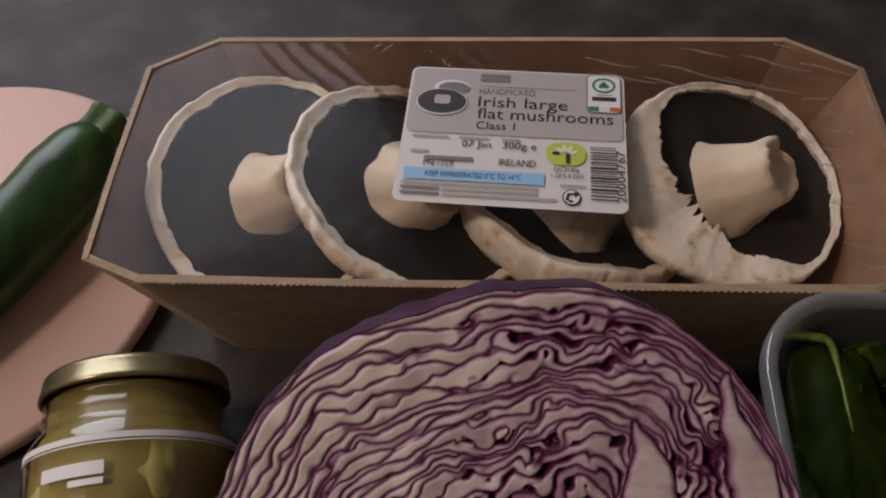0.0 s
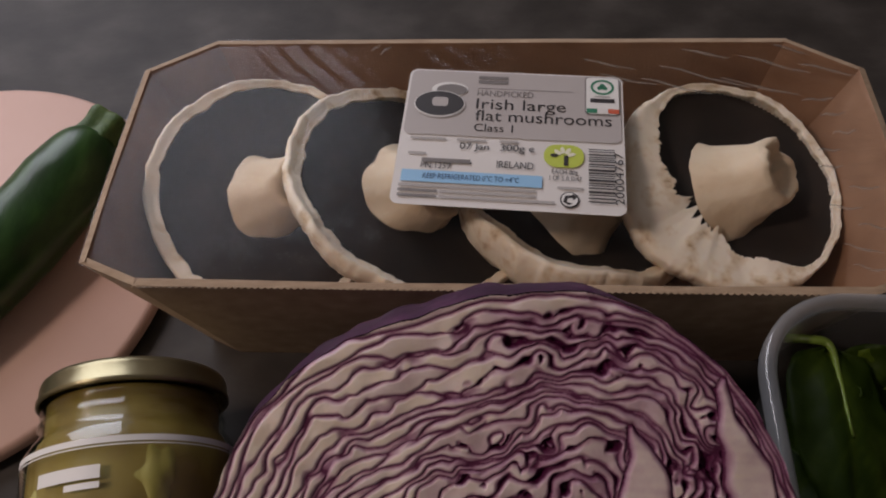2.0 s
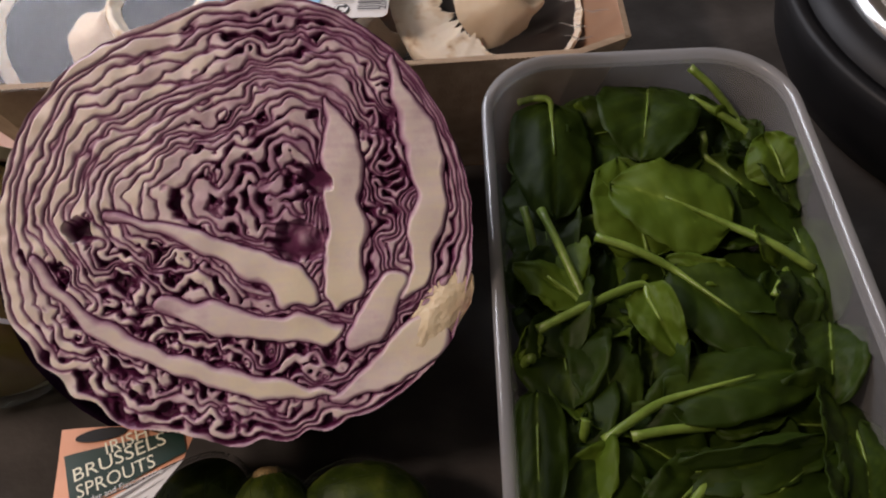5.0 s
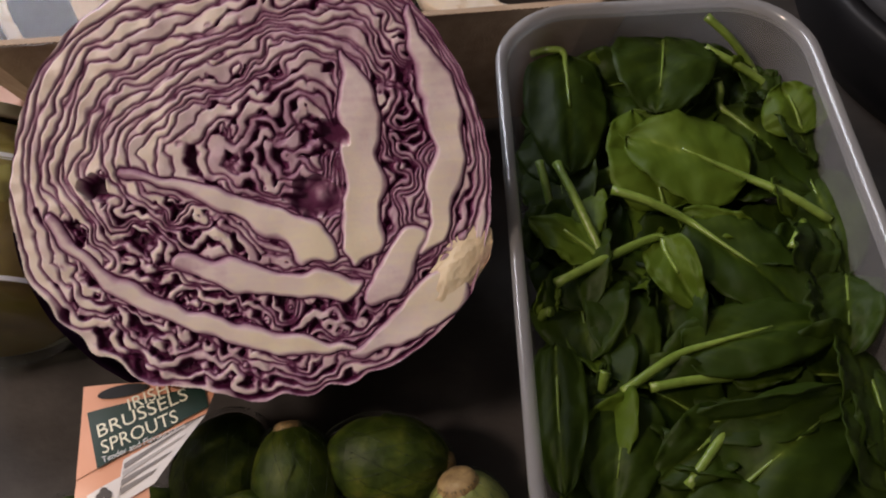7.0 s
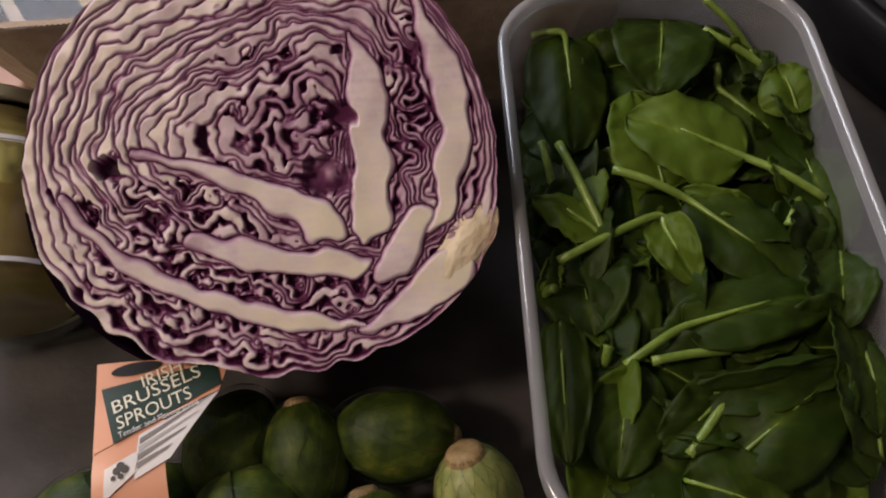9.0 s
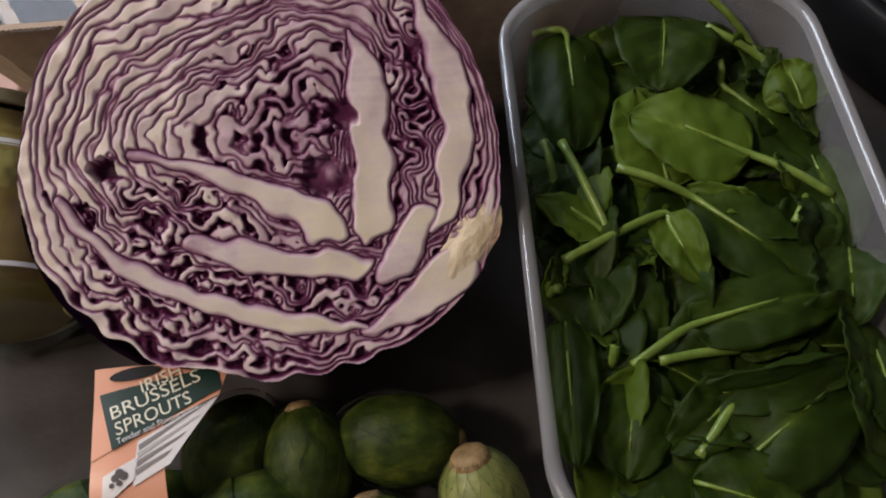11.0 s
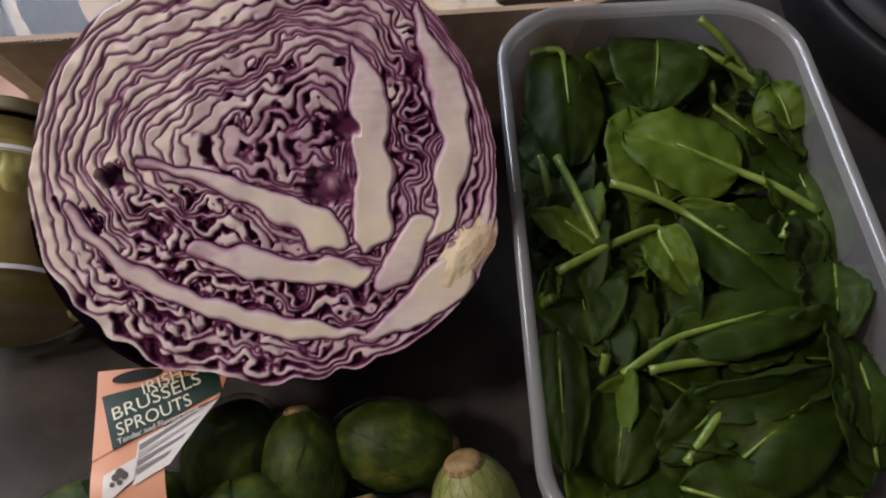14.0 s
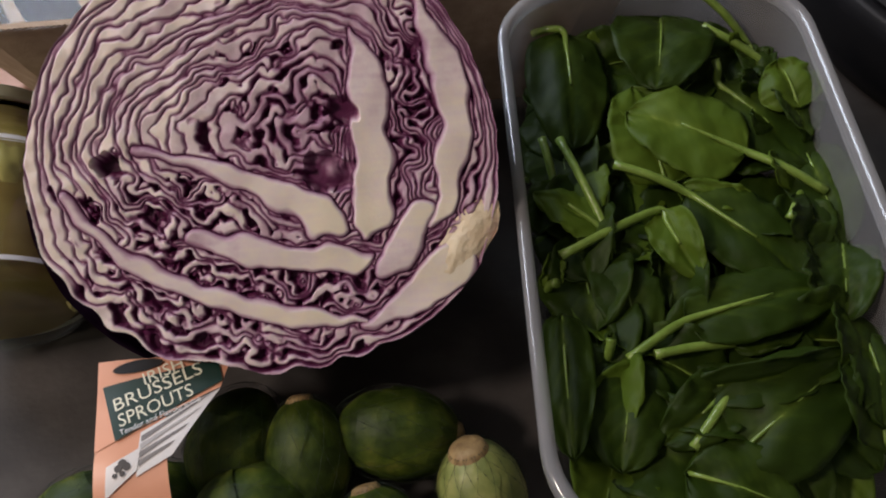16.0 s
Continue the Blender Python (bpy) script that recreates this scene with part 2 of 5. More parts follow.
# ---- mesh helpers ----
def link_mesh(name, me, material, parent=None, label="", smooth=True):
    me.materials.append(material)
    if smooth:
        me.polygons.foreach_set("use_smooth", [True] * len(me.polygons))
    ob = new(name, me)
    if parent is not None:
        ob.parent = parent
    return tagged(ob, label)


def part(name, bm, material, parent=None, label="", smooth=True):
    """Links a bmesh as one mesh object under a thing or a part."""
    me = bpy.data.meshes.new(name)
    bm.normal_update()
    bm.to_mesh(me)
    bm.free()
    return link_mesh(name, me, material, parent, label, smooth)


def data_part(name, verts, faces, material, parent=None, label="", smooth=True, values=None):
    me = bpy.data.meshes.new(name)
    me.from_pydata([tuple(map(float, v)) for v in verts], [], [tuple(map(int, f)) for f in faces])
    if values is not None:
        a = me.attributes.new(values[0], "FLOAT", "POINT")
        a.data.foreach_set("value", np.asarray(values[1], dtype=np.float32))
    me.update()
    return link_mesh(name, me, material, parent, label, smooth)


def thing(name, label, category, at=(0, 0, 0), group="", m=None):
    ob = new(name)
    ob.empty_display_size = 0.02
    ob.matrix_world = m if m is not None else Matrix.Translation(at)
    return tagged(ob, label, category, group)


def box_bm(x0, x1, y0, y1, z0, z1, bevel=0.0):
    bm = bmesh.new()
    bmesh.ops.create_cube(bm, size=1.0, matrix=Matrix.Translation(((x0 + x1) / 2, (y0 + y1) / 2, (z0 + z1) / 2)) @ Matrix.Diagonal((x1 - x0, y1 - y0, z1 - z0, 1)))
    if bevel:
        bmesh.ops.bevel(bm, geom=bm.edges[:], offset=bevel, segments=2, affect="EDGES", profile=0.6)
    return bm


def lathe(profile, steps=64, closed_ends=True):
    """A solid of revolution about z from (radius, height) pairs."""
    bm = bmesh.new()
    rings = []
    for r, z in profile:
        if r < 1e-6:
            rings.append([bm.verts.new((0, 0, z))])
        else:
            rings.append([bm.verts.new((r * math.cos(2 * math.pi * i / steps), r * math.sin(2 * math.pi * i / steps), z)) for i in range(steps)])
    for a, b in zip(rings, rings[1:]):
        for i in range(steps):
            j = (i + 1) % steps
            if len(a) == 1 and len(b) > 1:
                bm.faces.new((a[0], b[j], b[i]))
            elif len(b) == 1 and len(a) > 1:
                bm.faces.new((a[i], a[j], b[0]))
            elif len(a) > 1:
                bm.faces.new((a[i], a[j], b[j], b[i]))
    bmesh.ops.recalc_face_normals(bm, faces=bm.faces[:])
    return bm


def tube_bm(points, radii, sides=8, bm=None):
    """A tube along points, with its ends closed."""
    bm = bm or bmesh.new()
    pts = [Vector(p) for p in points]
    rings = []
    side = None
    for i, p in enumerate(pts):
        d = (pts[min(i + 1, len(pts) - 1)] - pts[max(i - 1, 0)]).normalized()
        if side is None:
            side = d.orthogonal().normalized()
        side = (side - d * side.dot(d)).normalized()
        up = d.cross(side)
        r = radii[i] if isinstance(radii, (list, tuple)) else radii
        rings.append([bm.verts.new(p + r * (math.cos(2 * math.pi * k / sides) * side + math.sin(2 * math.pi * k / sides) * up)) for k in range(sides)])
    for a, b in zip(rings, rings[1:]):
        for k in range(sides):
            bm.faces.new((a[k], a[(k + 1) % sides], b[(k + 1) % sides], b[k]))
    bm.faces.new(rings[0][::-1])
    bm.faces.new(rings[-1])
    return bm


def bezier(points, n):
    """Smooth points (Catmull-Rom) through the given ones."""
    p = [Vector(q) for q in points]
    p = [2 * p[0] - p[1]] + p + [2 * p[-1] - p[-2]]
    out = []
    spans = len(p) - 3
    for i in range(n):
        t = i / (n - 1) * spans
        k = min(int(t), spans - 1)
        f = t - k
        a, b, c, d = p[k:k + 4]
        out.append(0.5 * ((2 * b) + (c - a) * f + (2 * a - 5 * b + 4 * c - d) * f * f + (3 * b - a - 3 * c + d) * f ** 3))
    return out


def lattice(x, y, seed):
    """Smooth 2D noise in -1..1 for arrays."""
    xi, yi = np.floor(x).astype(np.int64), np.floor(y).astype(np.int64)
    fx, fy = x - xi, y - yi

    def corner(a, b):
        h = (a * 374761393 + b * 668265263 + seed * 974634777) & 0x7FFFFFFF
        h = ((h ^ (h >> 13)) * 1274126177) & 0x7FFFFFFF
        ang = ((h ^ (h >> 16)) & 0xFFFF) / 65535.0 * 2 * np.pi
        return np.cos(ang), np.sin(ang)

    def dot(a, b, dx, dy):
        gx, gy = corner(a, b)
        return gx * dx + gy * dy

    sx, sy = fx * fx * fx * (fx * (fx * 6 - 15) + 10), fy * fy * fy * (fy * (fy * 6 - 15) + 10)
    n0 = dot(xi, yi, fx, fy) * (1 - sx) + dot(xi + 1, yi, fx - 1, fy) * sx
    n1 = dot(xi, yi + 1, fx, fy - 1) * (1 - sx) + dot(xi + 1, yi + 1, fx - 1, fy - 1) * sx
    return 1.5 * (n0 * (1 - sy) + n1 * sy)


def text_part(body, size, material, parent, m, width=0.0, name="lettering", bend=None):
    """Flat lettering; width stretches it to a true length, bend maps its points."""
    curve = bpy.data.curves.new(name, "FONT")
    curve.body, curve.size = body, size
    curve.resolution_u = 3
    tmp = bpy.data.objects.new(name, curve)
    scene.collection.objects.link(tmp)
    bpy.context.view_layer.update()
    me = bpy.data.meshes.new_from_object(tmp.evaluated_get(bpy.context.evaluated_depsgraph_get()))
    bpy.data.objects.remove(tmp)
    bpy.data.curves.remove(curve)
    xs = [v.co.x for v in me.vertices]
    k = width / (max(xs) - min(xs)) if width else 1.0
    for v in me.vertices:
        co = m @ Vector(((v.co.x - min(xs)) * k, v.co.y, 0))
        v.co = bend(co) if bend else co
    return link_mesh(name, me, material, parent, smooth=False)


# ---- the kitchen round the worktop ----
def structure(name, bm, mat, label):
    return tagged(part(name, bm, mat, smooth=False), label, name.split("_")[0], kind="structure")


structure("worktop", box_bm(-1.6, 1.6, -0.36, 0.98, -0.04, 0.0, 0.003), WORKTOP, "dark grey mottled laminate kitchen worktop")
structure("cabinet_base", box_bm(-1.58, 1.58, -0.30, 0.98, -0.9, -0.042), CABINET, "plain pale kitchen base cabinets")
structure("floor", box_bm(-2.2, 2.2, -2.4, 1.1, -0.95, -0.9), FLOOR, "plain brown vinyl kitchen floor")
structure("ceiling", box_bm(-2.2, 2.2, -2.4, 1.1, 1.6, 1.65), CEILING, "plain white ceiling")
structure("wall_south", box_bm(-2.2, 2.2, -2.5, -2.4, -0.95, 1.65), WALL, "plain pale painted wall")
structure("wall_west", box_bm(-2.3, -2.2, -2.5, 1.1, -0.95, 1.65), WALL, "plain pale painted wall")
structure("wall_east", box_bm(2.2, 2.3, -2.5, 1.1, -0.95, 1.65), WALL, "plain pale painted wall")
bm = box_bm(-2.2, -1.3, 0.98, 1.1, -0.95, 1.65)
for b in ((-0.2, 2.2, -0.95, 1.65), (-1.3, -0.2, -0.95, 0.3), (-1.3, -0.2, 1.3, 1.65)):
    bmesh.ops.create_cube(bm, size=1.0, matrix=Matrix.Translation(((b[0] + b[1]) / 2, 1.04, (b[2] + b[3]) / 2)) @ Matrix.Diagonal((b[1] - b[0], 0.12, b[3] - b[2], 1)))
structure("wall_north", bm, WALL, "plain pale painted wall with a window opening")
lamp = thing("ceiling_lamp", "round flat white ceiling lamp", "lamp", (-1.25, -0.20, 1.6))
part("base_ring", lathe([(0.0, -0.001), (0.2, -0.001), (0.2, -0.03), (0.19, -0.045), (0.17, -0.045), (0.17, -0.04), (0.0, -0.04)]), LAMP_GLOW, lamp)


# ---- mushroom carton ----
def octagon(x0, x1, y0, y1, cx_back, cy_back, cx_front, cy_front):
    return [(x0 + cx_front, y0), (x1 - cx_front, y0), (x1, y0 + cy_front), (x1, y1 - cy_back), (x1 - cx_back, y1), (x0 + cx_back, y1), (x0, y1 - cy_back), (x0, y0 + cy_front)]


RIM = octagon(-0.124, 0.174, 0.1755, 0.299, 0.028, 0.018, 0.022, 0.009)
BASE = octagon(-0.100, 0.150, 0.187, 0.287, 0.018, 0.012, 0.014, 0.006)
RIM_Z = 0.078
carton = thing("mushroom_carton", "brown corrugated card tray of mushrooms on the worktop", "carton", (0.025, 0.237, 0.0))
PANELS = ("front_panel", "corner_panel", "side_panel", "corner_panel", "back_panel", "corner_panel", "side_panel", "corner_panel")


def carton_panel(name, i):
    """One card wall, 3 mm thick, leaning out to the rim."""
    j = (i + 1) % 8
    o = Vector((0.025, 0.237, 0))
    a, b, c, d = (Vector((*BASE[i], 0.001)), Vector((*BASE[j], 0.001)), Vector((*RIM[j], RIM_Z)), Vector((*RIM[i], RIM_Z)))
    n = (b - a).cross(d - a).normalized()
    bm = bmesh.new()
    rows = 5
    cols = 2 if i % 2 else 24
    grid = {}
    for s, off in ((0, 0.0), (1, -0.0028)):
        for r in range(rows):
            for q in range(cols):
                f, g = q / (cols - 1), r / (rows - 1)
                p = (a.lerp(b, f)).lerp(d.lerp(c, f), g) + n * off
                sag = 0.0012 * math.sin(f * math.pi) * (0.5 + 0.5 * noise.noise(p * 20)) * g
                grid[s, r, q] = bm.verts.new(p + n * sag - o)
    for r in range(rows - 1):
        for q in range(cols - 1):
            bm.faces.new((grid[0, r, q], grid[0, r, q + 1], grid[0, r + 1, q + 1], grid[0, r + 1, q]))
            bm.faces.new((grid[1, r, q], grid[1, r + 1, q], grid[1, r + 1, q + 1], grid[1, r, q + 1]))
    for q in range(cols - 1):
        bm.faces.new((grid[0, rows - 1, q], grid[0, rows - 1, q + 1], grid[1, rows - 1, q + 1], grid[1, rows - 1, q]))
        bm.faces.new((grid[0, 0, q], grid[1, 0, q], grid[1, 0, q + 1], grid[0, 0, q + 1]))
    for q in (0, cols - 1):
        for r in range(rows - 1):
            bm.faces.new((grid[0, r, q], grid[0, r + 1, q], grid[1, r + 1, q], grid[1, r, q]))
    ob = part(name, bm, KRAFT, carton, smooth=False)
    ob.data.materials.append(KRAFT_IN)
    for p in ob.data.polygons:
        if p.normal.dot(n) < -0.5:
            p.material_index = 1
    return ob


for i, name in enumerate(PANELS):
    carton_panel(name, i)
bm = bmesh.new()
vs = [bm.verts.new((x - 0.025, y - 0.237, 0.0035)) for x, y in BASE]
ws = [bm.verts.new((x - 0.025, y - 0.237, 0.0005)) for x, y in BASE]
bm.faces.new(vs)
bm.faces.new(ws[::-1])
for k in range(8):
    bm.faces.new((ws[k], ws[(k + 1) % 8], vs[(k + 1) % 8], vs[k]))
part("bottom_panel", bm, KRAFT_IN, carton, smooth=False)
# the wavy fluting that shows along the cut top edge of the front panel
pts = []
for k in range(221):
    f = k / 220
    pts.append((RIM[0][0] + f * (RIM[1][0] - RIM[0][0]) - 0.025, RIM[0][1] - 0.237 - 0.0006 + 0.0005 * (1 if k % 2 else -1), RIM_Z + 0.0004))
part("fluting", tube_bm(pts, 0.00028, 4), KRAFT, carton, "wavy corrugated edge of the card")


def film_height(x, y):
    """Stretched film: flat in the middle, pulled into fine creases at the right."""
    right = max(0.0, min(1.0, (x - 0.10) / 0.06))
    fan = math.atan2(y - 0.235, 0.215 - x)
    z = 0.0007 * noise.noise(Vector((x * 14, y * 22, 0)))
    z += right * 0.0010 * math.sin(fan * 60 + 3 * noise.noise(Vector((x * 40, y * 40, 2)))) * (0.5 + 0.5 * noise.noise(Vector((x * 30, y * 60, 5))))
    back = max(0.0, min(1.0, (y - 0.262) / 0.03))
    z = min(z, 0.0006)
    z += back * 0.0011 * math.sin((x * 0.8 + y * 0.75) * 700 + 4 * noise.noise(Vector((x * 25, y * 25, 8)))) * max(0.0, noise.noise(Vector((x * 14, y * 14, 4))) + 0.25)
    return z


def inside_octagon(x, y, grow=0.0):
    for k in range(8):
        (ax, ay), (bx, by) = RIM[k], RIM[(k + 1) % 8]
        l = math.hypot(bx - ax, by - ay)
        if ((bx - ax) * (y - ay) - (by - ay) * (x - ax)) / l < -grow:
            return False
    return True


step = 0.0011
nx, ny = int(0.300 / step) + 1, int(0.1255 / step) + 1
verts, index, faces = [], {}, []
for a in range(nx):
    for b in range(ny):
        x, y = -0.125 + a * step, 0.1745 + b * step
        if inside_octagon(x, y, 0.0012):
            index[a, b] = len(verts)
            verts.append((x - 0.025, y - 0.237, RIM_Z - 0.0004 + film_height(x, y)))
for a in range(nx - 1):
    for b in range(ny - 1):
        q = [(a, b), (a + 1, b), (a + 1, b + 1), (a, b + 1)]
        if all(k in index for k in q):
            faces.append([index[k] for k in q])
data_part("film", verts, faces, FILM, carton, "clear wrinkled plastic film stretched over the top")

# sharp creases pulled into the film, as whitish tubes that imitate their streak highlights
rng = random.Random(21)
for k in range(24):
    if k < 11:
        x, y = 0.035 + 0.0115 * k + rng.uniform(-0.004, 0.004), 0.2955 - rng.uniform(0.0, 0.022)
        l, slope = rng.uniform(0.018, 0.045), -0.34 + rng.uniform(-0.06, 0.06)
    elif k < 21:
        x, y = 0.148 + rng.uniform(-0.004, 0.006), 0.187 + 0.0085 * (k - 11)
        l, slope = rng.uniform(0.008, 0.018), (0.235 - y) * -6 + rng.uniform(-0.1, 0.1)
    else:
        x, y = -0.032 + 0.004 * (k - 21), 0.2945 - 0.002 * (k - 21)
        l, slope = 0.010, 0.9 + 0.2 * (k - 21)
    pts = []
    for q in range(9):
        fx = x + l * q / 8 / math.hypot(1, slope)
        fy = y + slope * (fx - x) + 0.0006 * math.sin(q)
        if inside_octagon(fx, fy, -0.002):
            pts.append((fx - 0.025, fy - 0.237, RIM_Z - 0.0002 + film_height(fx, fy)))
    if len(pts) > 4:
        n = len(pts)
        part("film_crease", tube_bm(pts, [0.00008 + rng.uniform(0.00030, 0.00060) * math.sin(math.pi * (q + 0.5) / n) for q in range(n)], 5), CREASE_GLINT, carton)


def mushroom(at, tilt_x, tilt_y, turn, radius, lip, lip_angle, lip_extra, stem_lean, label, stem_len=0.024, stem_r=0.0125):
    """A flat mushroom, gills up: cap with a ragged curled lip, gill disc, cut stem."""
    ob = thing("mushroom", label, "mushroom", m=pose(*at, tilt_x, tilt_y, turn), group="mushrooms in the carton")
    steps = 320
    bm = bmesh.new()
    rings = []

    def wob(a, k):
        return noise.noise(Vector((math.cos(a) * 2.2 + k, math.sin(a) * 2.2, radius * 100)))

    def rag(a):
        c, s = math.cos(a), math.sin(a)
        return sum(w * abs(noise.noise(Vector((c * k, s * k, radius * 70 + k)))) for k, w in ((4, 0.0050), (11, 0.0030), (27, 0.0014), (60, 0.0006)))

    for f, h in ((0.05, -0.020), (0.4, -0.0185), (0.7, -0.014), (0.9, -0.006), (0.97, 0.001), (0.995, 0.0045), (1.0, 0.0075), (0.985, 0.0090), ("brim", 0.0091), ("lip", 0.0088), ("verge", 0.0082), ("edge", 0.0072), ("fold", 0.0072), ("under", 0.0030)):
        ring = []
        for i in range(steps):
            a = 2 * math.pi * i / steps
            r0 = radius * (1 + 0.035 * wob(a, 0) + 0.018 * noise.noise(Vector((math.cos(a) * 7, math.sin(a) * 7, radius * 40))) + 0.008 * noise.noise(Vector((math.cos(a) * 22, math.sin(a) * 22, radius * 40))))
            d = math.cos(a - radians(lip_angle))
            even = lip + lip_extra * max(0.0, d + 0.15)
            width = even + rag(a) * (0.12 + min(1.0, lip_extra / 0.015) * (0.25 + 1.75 * max(0.0, d)))
            zz = h + 0.0022 * wob(a, 5)
            if f == "brim":
                r = r0 - even * 0.33
            elif f == "lip":
                r, zz = r0 - even * 0.6, zz - 0.0004
            elif f in ("verge", "edge", "fold"):
                r = r0 - width + (0.0005 if f == "verge" else 0.0)
                zz = (0.0074 if f == "fold" else 0.0082) + 0.0022 * wob(a, 5) + 0.0004 * noise.noise(Vector((math.cos(a) * 6, math.sin(a) * 6, 9)))
            elif f == "under":
                r = r0 - even * 0.6
            else:
                r = r0 * f
            spot = Vector((r * math.cos(a) * 260, r * math.sin(a) * 260, zz * 300))
            r += 0.0006 * noise.noise(spot) + 0.0003 * noise.noise(spot * 3)
            zz += 0.0003 * noise.noise(spot + Vector((9, 0, 0)))
            ring.append(bm.verts.new((r * math.cos(a), r * math.sin(a), zz)))
        rings.append(ring)
    for p, q in zip(rings, rings[1:]):
        for i in range(steps):
            bm.faces.new((p[i], p[(i + 1) % steps], q[(i + 1) % steps], q[i]))
    bm.faces.new(rings[0][::-1])
    part("cap", bm, MUSH_CAP, ob)
    # gills: thin radial ridges sinking towards the stem
    bm = bmesh.new()
    spokes = 288
    rings = []
    for f in (0.16, 0.35, 0.6, 0.8, 0.96):
        ring = []
        for i in range(spokes):
            a = 2 * math.pi * i / spokes
            ridge = 0.0009 if i % 2 else -0.0003
            ring.append(bm.verts.new((radius * f * math.cos(a), radius * f * math.sin(a), 0.0040 - 0.006 * (1 - f) * (f > 0.3) + ridge * min(1, f * 1.6))))
        rings.append(ring)
    for p, q in zip(rings, rings[1:]):
        for i in range(spokes):
            bm.faces.new((p[i], p[(i + 1) % spokes], q[(i + 1) % spokes], q[i]))
    part("gills", bm, GILLS, ob, "dark brown radial gills")
    # stem, leaning, cut across with a hollow torn end
    bm = bmesh.new()
    rings = []
    sides = 40
    lean = Vector((stem_lean[0], stem_lean[1], 1)).normalized()
    e1 = lean.orthogonal().normalized()
    e2 = lean.cross(e1)
    prof = [(1.55, 0.0), (1.36, 0.15), (1.18, 0.4), (1.03, 0.7), (0.98, 0.9), (0.92, 1.0), (0.76, 1.02), (0.62, 0.93), (0.35, 0.86), (0.06, 0.84)]
    for f, h in prof:
        ring = []
        for i in range(sides):
            a = 2 * math.pi * i / sides
            n1 = noise.noise(Vector((math.cos(a) * 1.6, math.sin(a) * 1.6, h * 2 + radius * 50)))
            n2 = noise.noise(Vector((math.cos(a) * 6, math.sin(a) * 6, h * 4)))
            r = stem_r * f * (1 + 0.16 * n1 + 0.05 * n2)
            zz = stem_len * (h + (0.12 * n1 + 0.05 * n2) * (h > 0.85))
            ring.append(bm.verts.new(Vector((0, 0, -0.002)) + lean * zz + e1 * r * math.cos(a) + e2 * r * math.sin(a)))
        rings.append(ring)
    for p, q in zip(rings, rings[1:]):
        for i in range(sides):
            bm.faces.new((p[i], p[(i + 1) % sides], q[(i + 1) % sides], q[i]))
    bm.faces.new(rings[-1])
    part("stem", bm, MUSH_STEM, ob, "pale cut stem")
    return ob


mushroom((-0.069, 0.237, 0.048), 19, 13, 10, 0.0505, 0.0034, 190, 0.0016, (0.45, -0.10), "large open flat mushroom with dark gills under film", 0.026, 0.0125)
mushroom((-0.011, 0.236, 0.050), 19, 19, 60, 0.0545, 0.0038, 110, 0.0020, (0.0, -0.5), "large flat mushroom overlapping its neighbour in the carton", 0.022, 0.0150)
mushroom((0.055, 0.229, 0.035), 28, 17, 120, 0.0480, 0.0055, 80, 0.001, (-0.1, -0.5), "flat mushroom half covered by the paper label", 0.022, 0.0140)
mushroom((0.1165, 0.237, 0.053), 9, 9, 0, 0.0468, 0.0024, 215, 0.0165, (0.75, 0.05), "flat mushroom with torn white veil and cut stem", 0.026, 0.0140)


# ---- paper label on the film ----
LAB_W, LAB_H = 0.0866, 0.0695
label_m = Matrix.Translation((-0.0145, 0.2113, RIM_Z + 0.0010)) @ pose(0, 0, 0, 0, 0, -3.6)


def flat(name, outline, material, parent, z, m=None):
    bm = bmesh.new()
    bm.faces.new([bm.verts.new((m @ Vector((x, y, z))) if m else (x, y, z)) for x, y in outline])
    return part(name, bm, material, parent, smooth=False)


def rounded(x0, x1, y0, y1, r, n=6):
    out = []
    for cx, cy, s in ((x1 - r, y0 + r, -90), (x1 - r, y1 - r, 0), (x0 + r, y1 - r, 90), (x0 + r, y0 + r, 180)):
        out += [(cx + r * math.cos(radians(s + 90 * k / n)), cy + r * math.sin(radians(s + 90 * k / n))) for k in range(n + 1)]
    return out


sticker = thing("paper_label", "white and grey printed paper label on the film", "label", m=label_m)


def on_label(a0, a1, b0, b1, r=0.0):
    """A rectangle on the label, from fractions across and down."""
    x0, x1, y0, y1 = a0 * LAB_W, a1 * LAB_W, (1 - b1) * LAB_H, (1 - b0) * LAB_H
    return rounded(x0, x1, y0, y1, r) if r else [(x0, y0), (x1, y0), (x1, y1), (x0, y1)]


def oval(a, b, ra, rb, n=28):
    return [(a * LAB_W + ra * LAB_W * math.cos(2 * math.pi * k / n), (1 - b) * LAB_H + rb * LAB_W * math.sin(2 * math.pi * k / n)) for k in range(n)]


